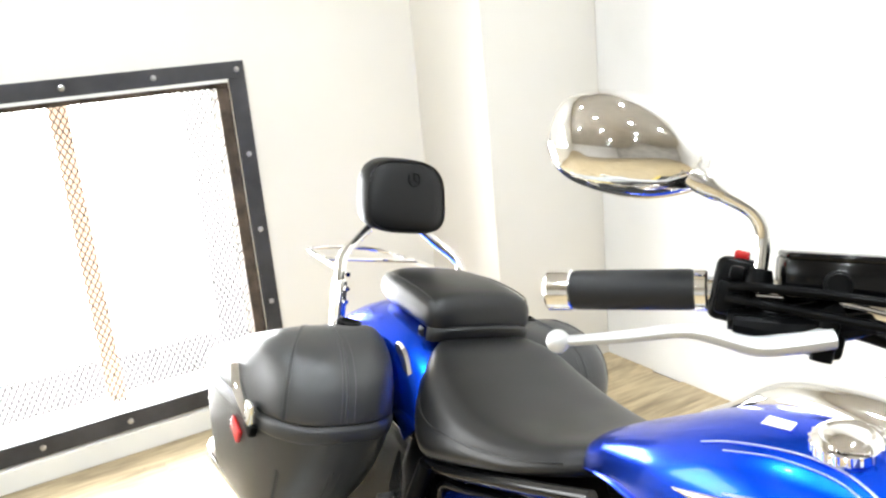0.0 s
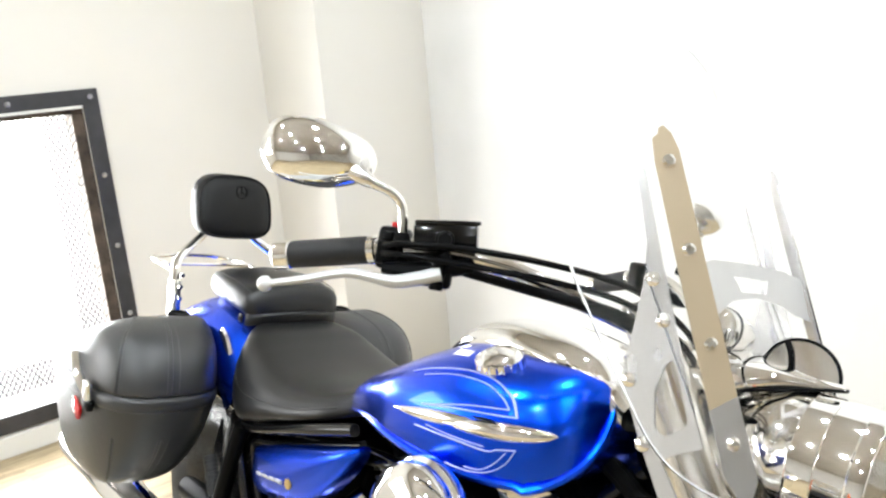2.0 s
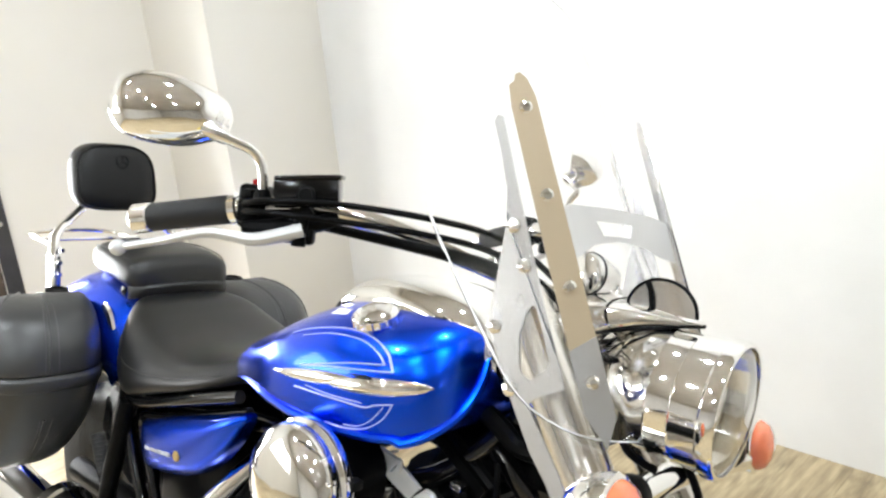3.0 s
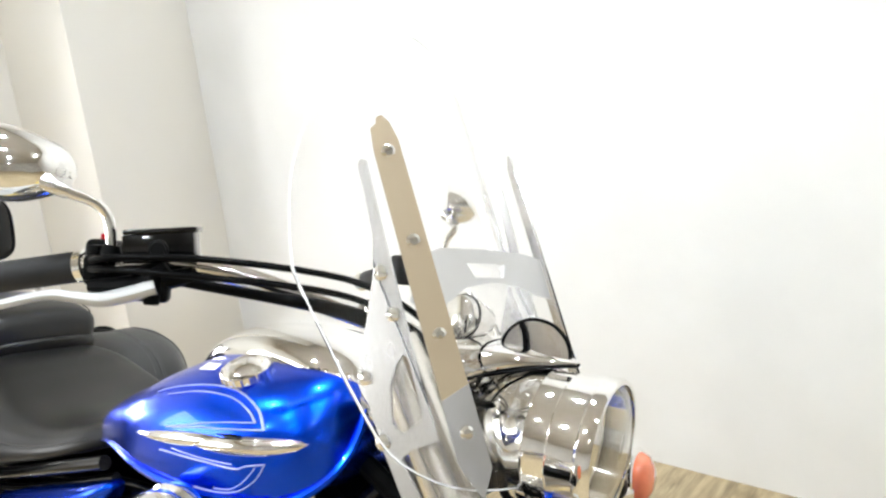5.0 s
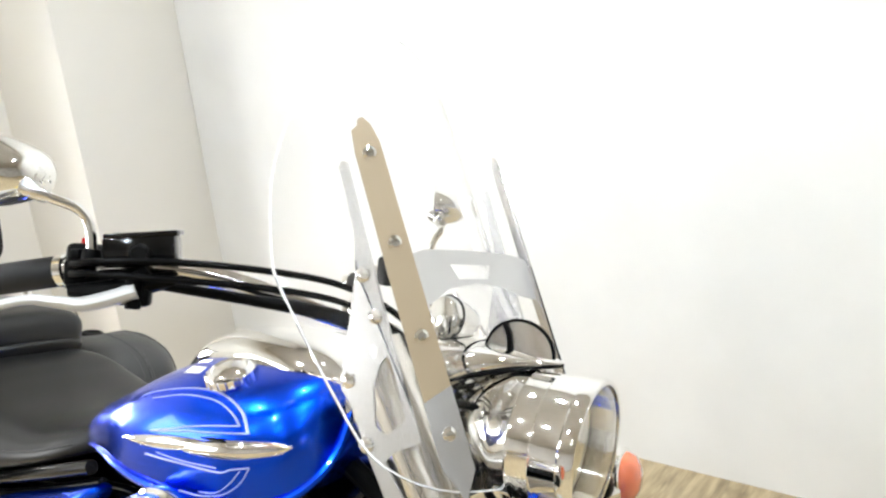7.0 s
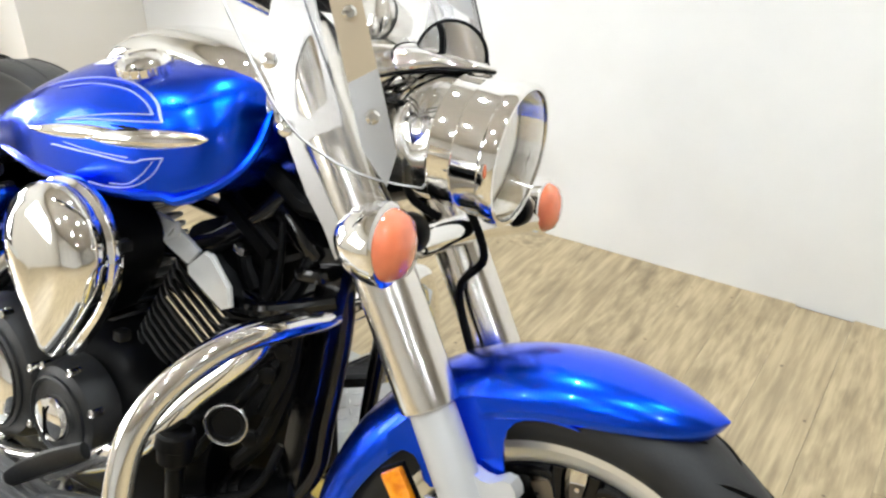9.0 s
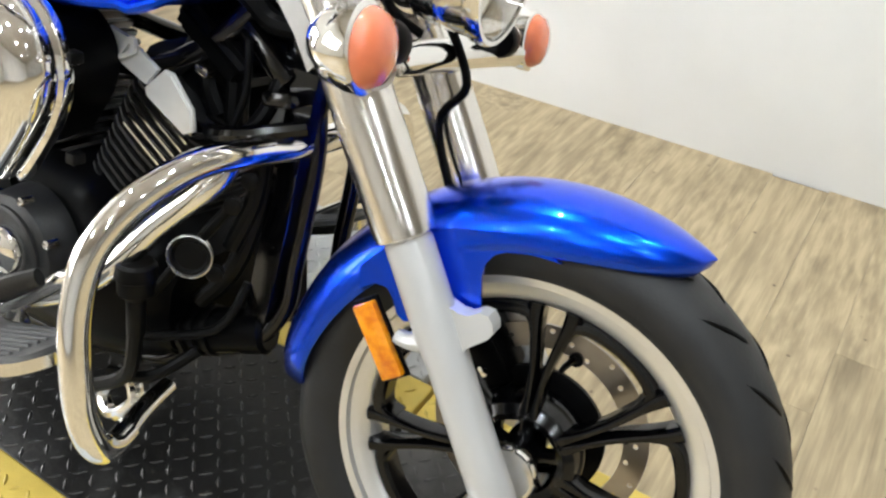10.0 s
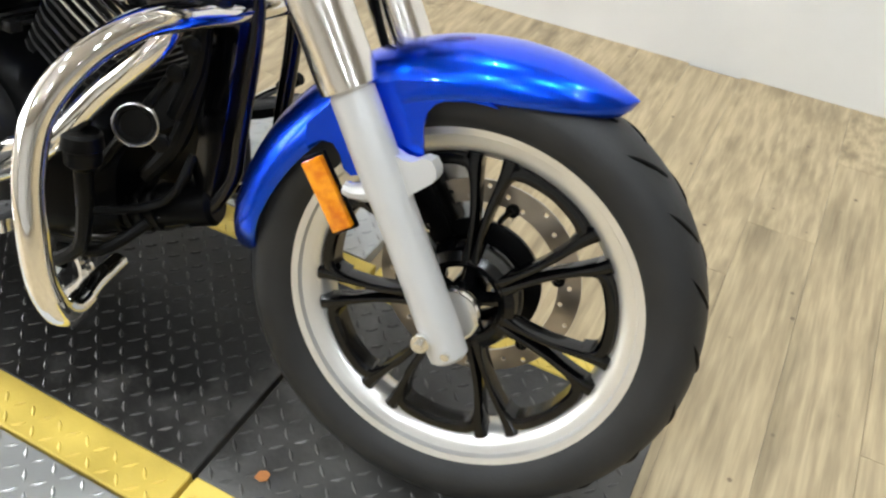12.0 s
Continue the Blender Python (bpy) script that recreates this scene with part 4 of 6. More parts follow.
# handlebar, grips, controls
bm = bmesh.new()
half = [(-0.40, 0.0, 0.655), (-0.425, -0.07, 0.672), (-0.49, -0.16, 0.705), (-0.56, -0.235, 0.733), (-0.63, -0.30, 0.742), (-0.715, -0.344, 0.728), (-0.80, -0.388, 0.706)]
tube(bm, [(x, -y, z) for x, y, z in half[:0:-1]] + half, 0.0145, 16, 6)
sp("handlebar", bm, M_CHROME, "wide chrome handlebar")
for s in (-1, 1):
    a, b = V(-0.722, s * 0.347, 0.727), V(-0.842, s * 0.409, 0.696)
    d = (b - a).normalized()
    rz = math.degrees(math.atan2(d.y, d.x))
    out_n = V(d.y, -d.x, 0) * (1 if s < 0 else -1)
    out_n = (out_n if out_n.x > 0 else -out_n).normalized()
    bm = bmesh.new()
    lathe(bm, [(0, 0.0175), (0.004, 0.0188), (0.108, 0.0188), (0.112, 0.0175)], a, d, 24)
    grip = sp("handlebar_grip", bm, M_GRIP, "grey-black rubber grip")
    for q, L in ((-0.012, 0.014), (0.111, 0.026)):
        bm = bmesh.new()
        lathe(bm, [(0, 0.017), (0.002, 0.0195), (L - 0.003, 0.0195), (L, 0.016)], a + d * q, d, 24)
        part("chrome_end", bm, M_CHROME, grip, "chrome grip end")
    sw = a - d * 0.034
    bm = bmesh.new()
    box(bm, sw, (0.038, 0.042, 0.056), (0, 0, rz), 0.008, 3)
    box(bm, sw + out_n * 0.022 + V(0, 0, -0.006), (0.026, 0.02, 0.03), (0, 0, rz), 0.004, 2)
    box(bm, sw + out_n * 0.026 + V(0, 0, 0.016), (0.012, 0.016, 0.012), (0, 0, rz), 0.003, 2)
    house = sp("switch_housing", bm, M_BLACK, "black switch housing")
    if s < 0:
        bm = bmesh.new()
        box(bm, sw + V(0, 0, 0.031), (0.013, 0.012, 0.008), (0, 0, rz), 0.002, 2)
        part("stop_switch", bm, M_RED, house, "red stop switch")
    # reservoir
    if s > 0:
        perch = bmesh.new()
        box(perch, (-0.655, 0.335, 0.728), (0.05, 0.03, 0.03), (0, 0, 30), 0.008)
        sp("lever_perch", perch, M_BLACK, "black clutch lever perch")
    rd = V(0.77, -s * 0.60, 0.20).normalized()
    mc = V(-0.622, s * 0.311, 0.760)
    rr = math.degrees(math.atan2(rd.y, rd.x))
    if s < 0:
        bm = bmesh.new()
        box(bm, mc, (0.080, 0.048, 0.034), (0, -8, rr), 0.003, 2)
        box(bm, mc + V(0, 0, 0.0195), (0.082, 0.050, 0.006), (0, -8, rr), 0.002, 2)
        res = sp("brake_reservoir", bm, M_GLOSSBLACK, "gloss black fluid reservoir")
        bm = bmesh.new()
        rn = V(0.62, s * 0.78, 0).normalized()
        lathe(bm, [(0, 0.0115), (0.003, 0.0115), (0.004, 0.009), (0.002, 0.0085), (0.002, 0.0)], mc + rn * 0.024 + V(0, 0, -0.002), rn, 20)
        part("sight_glass", bm, M_DARK, res)
        bm = bmesh.new()
        tube(bm, [mc + V(0.012, 0, -0.022), mc + rn * 0.015 + V(-0.012, 0, -0.034), sw + out_n * 0.03 + V(0, 0, -0.024)], [0.015, 0.014, 0.009], 10, 4)
        tube(bm, [mc + V(0.03, s * -0.02, -0.03), mc + rn * 0.03 + V(-0.02, s * 0.01, -0.045), mc + rn * 0.028 + V(-0.06, s * 0.04, -0.05)], [0.010, 0.013, 0.007], 10, 4)
        part("clamp", bm, M_BLACK, res)
    bm = bmesh.new()
    box(bm, (-0.622, s * 0.330, 0.708), (0.055, 0.024, 0.022), (0, 0, rr if s < 0 else -rr), 0.005)
    cyl(bm, (-0.605, s * 0.335, 0.695), (-0.605, s * 0.335, 0.728), 0.009, seg=14)
    sp("lever_pivot", bm, M_BLACK, "black lever pivot")
    # lever with a ball end
    bm = bmesh.new()
    l0, l1 = V(-0.600, s * 0.335, 0.716), V(-0.752, s * 0.482, 0.669)
    lv = l1 - l0
    pts = [l0, l0 + lv * 0.12 + V(0, 0, -0.004), l0 + lv * 0.27 + V(0.002, 0, -0.006), l0 + lv * 0.40 + V(0.004, 0, 0.001), l0 + lv * 0.56 + V(0.006, 0, 0.009), l0 + lv * 0.78 + V(0.004, 0, 0.004), l1]
    tube(bm, pts, [0.0135, 0.0135, 0.012, 0.0095, 0.0085, 0.0075, 0.006], 12, 5, flat=0.7)
    bmesh.ops.create_uvsphere(bm, u_segments=16, v_segments=10, radius=0.010, matrix=Matrix.Translation(l1))
    sp("control_lever", bm, M_SILVER, "silver hand lever with a ball end")
    # mirror: a chrome shell bulging ahead, its glass facing the rider
    mh = V(-0.767, -0.412, 0.841) if s < 0 else V(-0.640, 0.402, 0.872)
    swing = V(0, 0, 0) if s < 0 else V(0.085, -0.030, 0.018)
    lat = V(-0.58, s * 0.815, 0).normalized()
    mx = V(0.815, s * 0.58, -0.06).normalized()
    bm = bmesh.new()
    tube(bm, [V(x, s * y, z) + swing * f for x, y, z, f in ((-0.664, 0.348, 0.742, 0.6), (-0.665, 0.349, 0.768, 0.7), (-0.667, 0.354, 0.790, 0.8), (-0.674, 0.366, 0.804, 1), (-0.688, 0.386, 0.812, 1), (-0.700, 0.402, 0.819, 1))], [0.0062, 0.006, 0.006, 0.006, 0.0062, 0.0064], 12, 6)
    stem = sp("mirror_stem", bm, M_CHROME, "chrome mirror stem")
    bm = bmesh.new()
    tube(bm, [V(-0.690, s * 0.390, 0.814) + swing, V(-0.702, s * 0.404, 0.821) + swing, V(-0.722, s * 0.410, 0.832) + swing], [0.0085, 0.011, 0.012], 14, 4)
    part("stem_socket", bm, M_POLISH, stem)
    bm = bmesh.new()
    lathe(bm, [(0, 0.011), (0.012, 0.012), (0.02, 0.009)], V(-0.664, s * 0.348, 0.738) + swing * 0.6, (0, 0, 1), 14)
    part("stem_nut", bm, M_BLACK, stem)
    size = 1.0 if s < 0 else 0.88
    outline = smooth_path([V(u, v, 0) for u, v in ((0.079, -0.012), (0.078, 0.012), (0.068, 0.032), (0.040, 0.0445), (-0.005, 0.0425), (-0.052, 0.026), (-0.068, 0.006), (-0.067, -0.014), (-0.054, -0.029), (-0.012, -0.043), (0.037, -0.0425), (0.066, -0.032), (0.079, -0.012))], 4)[:-1]
    bm = bmesh.new()
    rings = []
    for dep, k in ((-0.010, 0.965), (-0.004, 0.995), (0.005, 1.0), (0.015, 0.985), (0.026, 0.94), (0.036, 0.86), (0.045, 0.745), (0.052, 0.59), (0.057, 0.42), (0.060, 0.23), (0.061, 0.02)):
        ring = [mh + lat * (q.x * size * k) + V(0, 0, 1) * (q.y * size * k) + mx * dep for q in outline]
        rings.append(ring)
    skin(bm, rings)
    mir = sp("mirror", bm, M_CHROME, "teardrop chrome mirror housing", 50)
    bm = bmesh.new()
    skin(bm, [[mh + lat * (q.x * size * 0.88) + V(0, 0, 1) * (q.y * size * 0.88) - mx * dd for q in outline] for dd in (0.009, 0.0125)])
    part("mirror_glass", bm, M_CHROME, mir, "mirror glass")
# cables
for off, r in ((0.0, 0.0042), (0.020, 0.0042)):
    bm = bmesh.new()
    tube(bm, [(-0.680, -0.362, 0.738 - off * 0.5), (-0.640, -0.362, 0.745 - off * 0.7), (-0.56, -0.315, 0.752 - off), (-0.48, -0.235, 0.748 - off), (-0.425, -0.165, 0.733 - off), (-0.385, -0.09, 0.69 - off), (-0.36, -0.03, 0.62 - off)], r, 10, 6)
    sp("throttle_cable", bm, M_BLACK, "black control cable")
bm = bmesh.new()
tube(bm, [(-0.60, -0.30, 0.722), (-0.53, -0.235, 0.712), (-0.47, -0.185, 0.703), (-0.425, -0.145, 0.685), (-0.385, -0.09, 0.62), (-0.33, -0.09, 0.50)], [0.006, 0.007, 0.009, 0.010, 0.009, 0.008], 12, 6)
sp("brake_hose", bm, M_BLACK, "black brake hose")
bm = bmesh.new()
tube(bm, [(-0.24, 0.03, 0.50), (-0.20, 0.05, 0.42), (-0.23, 0.06, 0.36), (-0.18, 0.055, 0.25), (-0.16, 0.075, 0.16)], 0.006, 10, 6)
sp("brake_line", bm, M_BLACK, "black brake line down the fork")

# ---- tank and seat, in the body's own frame ----
# rows: x, half width, lower edge, top, middle
TANK = [(-1.046, 0.014, 0.722, 0.744, -0.088), (-1.040, 0.032, 0.722, 0.760, -0.087), (-1.022, 0.056, 0.728, 0.780, -0.084), (-0.99, 0.080, 0.739, 0.803, -0.078), (-0.945, 0.106, 0.750, 0.828, -0.070), (-0.885, 0.135, 0.756, 0.858, -0.060), (-0.83, 0.155, 0.756, 0.886, -0.055), (-0.76, 0.168, 0.754, 0.915, -0.05),
        (-0.69, 0.172, 0.753, 0.932, -0.045), (-0.62, 0.168, 0.756, 0.935, -0.04), (-0.565, 0.161, 0.762, 0.938, -0.036), (-0.525, 0.148, 0.770, 0.937, -0.033), (-0.500, 0.128, 0.782, 0.930, -0.031), (-0.486, 0.104, 0.798, 0.921, -0.03), (-0.477, 0.074, 0.818, 0.909, -0.03), (-0.470, 0.036, 0.845, 0.890, -0.03)]
FLARE = 0.975


def tank_mid(zb, zt):
    return zb + 0.36 * (zt - zb)


def tank_ring(x):
    """A section across the tank: a dome over a slightly tucked-in flank and a flat underside."""
    hw, zb, zt, yc = lerp_table(TANK, x)
    zm = tank_mid(zb, zt)
    half = [(0.0, zb - 0.004), (hw * FLARE * 0.5, zb - 0.004), (hw * FLARE * 0.93, zb - 0.003)]
    half += [(hw * (1 - (1 - FLARE) * (1 - t) ** 2), zb + (zm - zb) * t) for t in (0.0, 0.2, 0.4, 0.6, 0.8)]
    for k in range(16):
        a = math.pi / 2 * k / 15
        half.append((hw * math.cos(a) ** (2 / 2.25), zm + (zt - zm) * math.sin(a) ** (2 / 2.25)))
    half[-1] = (0.0, zt)
    return [V(x, yc - y, z) for y, z in half] + [V(x, yc + y, z) for y, z in half[-2:0:-1]]


bm = bmesh.new()
skin(bm, [tank_ring(-1.046 + 0.576 * (1 - math.cos(math.pi * i / 64)) / 2) for i in range(65)])
tank = bp("fuel_tank", bm, M_BLUE, "metallic blue teardrop fuel tank with silver pinstripes", 60)


def tank_at_z(x, z, out=0.0015):
    """A point on the tank's right flank."""
    hw, zb, zt, yc = lerp_table(TANK, x)
    zm = tank_mid(zb, zt)
    if z >= zm:
        q = min(0.999, (z - zm) / (zt - zm))
        y = hw * (1 - q ** 2.25) ** (1 / 2.25)
    else:
        y = hw * (1 - (1 - FLARE) * min(1.0, (zm - z) / (zm - zb)) ** 2)
    return V(x, yc - y - out, z)


def stripe(pts, w=0.0026):
    bm = bmesh.new()
    path = [tank_at_z(p.x, p.z, 0.0006) for p in smooth_path([V(x, 0, z) for x, z in pts], 6)]
    tube(bm, path, w, 6, 1, flat=0.45)
    return part("pinstripe", bm, M_STRIPE, tank, "silver pinstripe")


# upper panel: an outer line and a finer one inside it
stripe([(-0.785, 0.868), (-0.753, 0.880), (-0.705, 0.892), (-0.661, 0.898), (-0.614, 0.896), (-0.571, 0.883), (-0.551, 0.861)])
stripe([(-0.551, 0.861), (-0.602, 0.854), (-0.662, 0.846), (-0.725, 0.834)], 0.0022)
stripe([(-0.75, 0.872), (-0.696, 0.886), (-0.652, 0.890), (-0.616, 0.888), (-0.584, 0.879), (-0.567, 0.868)], 0.0020)
stripe([(-0.567, 0.868), (-0.634, 0.857), (-0.719, 0.836)], 0.0020)
# lower panel
stripe([(-0.735, 0.799), (-0.721, 0.800), (-0.653, 0.802), (-0.592, 0.803), (-0.573, 0.810), (-0.545, 0.817)])
stripe([(-0.545, 0.817), (-0.560, 0.792), (-0.589, 0.772), (-0.628, 0.763), (-0.665, 0.762)], 0.0020)
stripe([(-0.709, 0.807), (-0.650, 0.806), (-0.596, 0.808)], 0.0016)
stripe([(-0.559, 0.810), (-0.576, 0.789), (-0.599, 0.773), (-0.628, 0.768)], 0.0016)
# chrome spear in two blades with a round boss between them
def blade(x0, z0, x1, z1, high, deep, blunt):
    bm = bmesh.new()
    rings = []
    for i in range(25):
        f = i / 24
        x, z = x0 + (x1 - x0) * f, z0 + (z1 - z0) * f
        h = 0.0008 + high * math.sin(math.pi * f ** 1.15) ** blunt
        t = 0.001 + deep * math.sin(math.pi * f) ** 0.6
        rings.append([tank_at_z(x, z + h * math.sin(a), 0.0005) + V(0, -t * max(0, math.cos(a)), 0) for a in [-math.pi / 2 + math.pi * k / 8 for k in range(9)]] + [tank_at_z(x, z, -0.004)])
    skin(bm, rings)
    return bm


part("chrome_emblem", blade(-0.662, 0.824, -0.500, 0.8465, 0.0125, 0.008, 0.45), M_CHROME, tank, "spear-shaped chrome emblem")
part("chrome_emblem", blade(-0.797, 0.8095, -0.600, 0.838, 0.0095, 0.005, 0.75), M_CHROME, tank, "slim chrome emblem blade")
bm = bmesh.new()
tube(bm, [tank_at_z(x, z, 0.004) for x, z in ((-0.622, 0.845), (-0.605, 0.8465), (-0.588, 0.847), (-0.570, 0.8455))], [0.001, 0.0032, 0.0036, 0.001], 8, 4, flat=0.6)
part("emblem_gap", bm, M_BLACK, tank, "dark gap between the emblem's blades")
# rolled seam along the lower edge and up the nose
for s in (1, -1):
    bm = bmesh.new()
    path = []
    for i in range(34):
        x = -1.040 + 0.495 * i / 33
        hw, zb, zt, yc = lerp_table(TANK, x)
        path.append(V(x, yc - s * hw * (FLARE + 0.01), zb + 0.001))
    for dx, y, z in [(q.x, q.y, q.z) for q in smooth_path([V(-0.53, -0.183, 0.763), V(-0.51, -0.168, 0.773), V(-0.493, -0.145, 0.788), V(-0.482, -0.120, 0.808), V(-0.475, -0.100, 0.834), V(-0.472, -0.086, 0.863), V(-0.476, -0.074, 0.890), V(-0.482, -0.066, 0.902)], 4)]:
        path.append(V(dx, -0.033 + s * (y + 0.033), z))
    tube(bm, path, [min(0.0068, 0.0015 + 0.017 * max(0.0, q.x + 1.04)) for q in path], 8, 1)
    part("seam_flange", bm, M_BLUE, tank)
# console and cap
bm = bmesh.new()
loft_x(bm, [(-0.91, 0.02, 0.835, 0.850, -0.025), (-0.85, 0.046, 0.855, 0.888, -0.025), (-0.78, 0.072, 0.88, 0.942, -0.025), (-0.70, 0.082, 0.89, 0.966, -0.025), (-0.61, 0.084, 0.88, 0.970, -0.025), (-0.54, 0.082, 0.87, 0.962, -0.025), (-0.495, 0.072, 0.86, 0.938, -0.025), (-0.462, 0.052, 0.85, 0.895, -0.025)], n=26, p=2.2, k=32)
console = bp("tank_console", bm, M_CHROME, "chrome instrument console on the tank")
bm = bmesh.new()
cc = V(-0.64, -0.142, 0.905)
cax = V(0.0, -0.35, 0.94).normalized()
lathe(bm, [(-0.01, 0.033), (0.006, 0.033), (0.009, 0.036), (0.019, 0.036), (0.023, 0.033), (0.026, 0.027), (0.024, 0.023), (0.027, 0.017), (0.028, 0.0)], cc, cax, 40)
cap = bp("fuel_cap", bm, M_CHROME, "round chrome fuel cap")
for k in range(18):
    bm = bmesh.new()
    a = 2 * math.pi * k / 18
    u = cax.orthogonal().normalized()
    w2 = cax.cross(u)
    q = cc + (math.cos(a) * u + math.sin(a) * w2) * 0.0345
    cyl(bm, q + cax * 0.009, q + cax * 0.020, 0.0035, seg=8)
    part("knurl", bm, M_CHROME, cap)
bm = bmesh.new()
q = [tank_at_z(x, z, 0.005) for x, z in ((-0.742, 0.911), (-0.702, 0.917), (-0.698, 0.911), (-0.737, 0.905))]
vs = [bm.verts.new(p) for p in q] + [bm.verts.new(p + V(0, 0.001, -0.001)) for p in q]
for f in ((0, 1, 2, 3), (7, 6, 5, 4), (0, 4, 5, 1), (1, 5, 6, 2), (2, 6, 7, 3), (3, 7, 4, 0)):
    bm.faces.new([vs[i] for i in f])
part("warning_label", bm, M_WHITE, tank, "small pale warning label beside the cap")

# seats
SEAT = [(-1.525, 0.09, 0.755, 0.788, 0.0), (-1.49, 0.135, 0.70, 0.795, 0.0), (-1.44, 0.178, 0.640, 0.786, 0.0), (-1.385, 0.196, 0.608, 0.766, 0.0), (-1.30, 0.200, 0.626, 0.742, -0.002), (-1.22, 0.193, 0.650, 0.731, -0.004), (-1.13, 0.172, 0.676, 0.736, -0.012), (-1.05, 0.128, 0.702, 0.756, -0.028), (-0.99, 0.06, 0.725, 0.776, -0.05)]


def seat_half(hw, zb, zt):
    """Half a section of the rider's seat: a broad crown, a rounded lip and a short tucked-in side."""
    h = zt - zb
    return smooth_path([V(0, zt, 0), V(hw * 0.35, zt - 0.008 * h, 0), V(hw * 0.64, zt - 0.035 * h, 0), V(hw * 0.82, zt - 0.12 * h, 0), V(hw * 0.92, zt - 0.30 * h, 0), V(hw * 0.965, zt - 0.50 * h, 0), V(hw, zt - 0.68 * h, 0), V(hw, zt - 0.86 * h, 0), V(hw * 0.95, zb + 0.02 * h, 0), V(hw * 0.8, zb, 0), V(hw * 0.4, zb, 0)], 3)


def seat_ring(x):
    hw, zb, zt, yc = lerp_table(SEAT, x)
    half = seat_half(hw, zb, zt)
    return [V(x, yc - q.x, q.y) for q in half] + [V(x, yc + q.x, q.y) for q in half[:0:-1]]


bm = bmesh.new()
skin(bm, [seat_ring(-1.525 + 0.535 * i / 44) for i in range(45)])
seat = bp("rider_seat", bm, M_LEATHER, "black vinyl rider seat with a broad dished crown", 60)
for s in (-1, 1):
    bm = bmesh.new()
    path = []
    for i in range(30):
        x = -1.47 + 0.42 * i / 29
        hw, zb, zt, yc = lerp_table(SEAT, x)
        q = seat_half(hw, zb, zt)[16]
        path.append(V(x, yc + s * (q.x + 0.0004), q.y))
    tube(bm, path, 0.0016, 6, 1)
    part("piping", bm, M_LEATHER, seat, "sewn seam round the seat's crown")
PILLION = [(-1.805, 0.05, 0.825, 0.85, 0.0), (-1.785, 0.088, 0.812, 0.872, 0.0), (-1.74, 0.112, 0.806, 0.888, 0.0), (-1.67, 0.124, 0.802, 0.893, 0.0), (-1.60, 0.128, 0.797, 0.890, 0.0), (-1.545, 0.128, 0.790, 0.883, 0.0), (-1.512, 0.122, 0.787, 0.872, 0.0), (-1.498, 0.10, 0.79, 0.852, 0.0)]
bm = bmesh.new()
loft_x(bm, PILLION, n=28, p=3.0, k=40)
pillion = bp("passenger_seat", bm, M_LEATHER, "black vinyl passenger seat", 60)
for s in (-1, 1):
    bm = bmesh.new()
    path = [V(x, s * (lerp_table(PILLION, x)[0] * 0.90 + 0.001), lerp_table(PILLION, x)[2] - 0.013) for x in [-1.775 + 0.262 * i / 24 for i in range(25)]]
    tube(bm, path, 0.0014, 6, 1)
    part("piping", bm, M_LEATHER, pillion, "sewn seam along the cushion's edge")
bm = bmesh.new()
pts = [V(-1.524 + 0.036 * math.cos(a), 0.121 * math.sin(a), 0.806 - 0.010 * abs(math.sin(a)) ** 2) for a in [-1.62 + 3.24 * k / 20 for k in range(21)]]
skin(bm, [[p + V(0.0, 0, -0.014), p + V(0.006, 0, -0.014), p + V(0.009, 0, -0.004), p + V(0.009, 0, 0.008), p + V(0.005, 0, 0.013), p + V(0.0, 0, 0.013)] for p in pts])
strap = bp("seat_strap", bm, M_LEATHER, "black passenger strap across the seat")
for s in (-1, 1):
    bm = bmesh.new()
    box(bm, (-1.540, s * 0.123, 0.796), (0.022, 0.005, 0.020), (0, 0, s * 6), 0.002)
    cyl(bm, (-1.540, s * 0.124, 0.796), (-1.540, s * 0.129, 0.796), 0.004, seg=10)
    part("strap_anchor", bm, M_DARK, strap, "dark metal strap end with a rivet")

# backrest, its chrome hoop and rack
bm = bmesh.new()
BC = V(-1.90, 0.0, 1.033)
rings = []
for dep, k in ((-0.032, 0.90), (-0.028, 0.97), (-0.018, 1.0), (0.012, 1.0), (0.024, 0.965), (0.033, 0.85), (0.038, 0.6), (0.040, 0.25), (0.0405, 0.02)):
    ring = []
    for i in range(44):
        a = 2 * math.pi * i / 44
        c, s = math.cos(a), math.sin(a)
        u = 0.108 * k * math.copysign(abs(c) ** (2 / 3.4), c) * (1 - 0.08 * s)
        v = 0.087 * k * math.copysign(abs(s) ** (2 / 3.4), s)
        ring.append(BC + V(dep - 0.22 * v, u, v))
    rings.append(ring)
skin(bm, rings)
pad = bp("backrest_pad", bm, M_PADVINYL, "black vinyl passenger backrest pad with an embossed badge", 60)
bm = bmesh.new()
path = []
for i in range(45):
    a = 2 * math.pi * i / 44
    c, s = math.cos(a), math.sin(a)
    path.append(BC + V(0.027 - 0.22 * 0.083 * math.copysign(abs(s) ** (2 / 3.4), s), 0.1035 * math.copysign(abs(c) ** (2 / 3.4), c) * (1 - 0.08 * s), 0.083 * math.copysign(abs(s) ** (2 / 3.4), s)))
tube(bm, path, 0.0028, 6, 1)
part("piping", bm, M_PADVINYL, pad)
bm = bmesh.new()
tube(bm, [BC + V(0.0395 - 0.22 * (0.042 + 0.016 * math.sin(a)), 0.012 + 0.016 * math.cos(a), 0.042 + 0.016 * math.sin(a)) for a in [2 * math.pi * k / 24 for k in range(25)]], 0.0013, 6, 1)
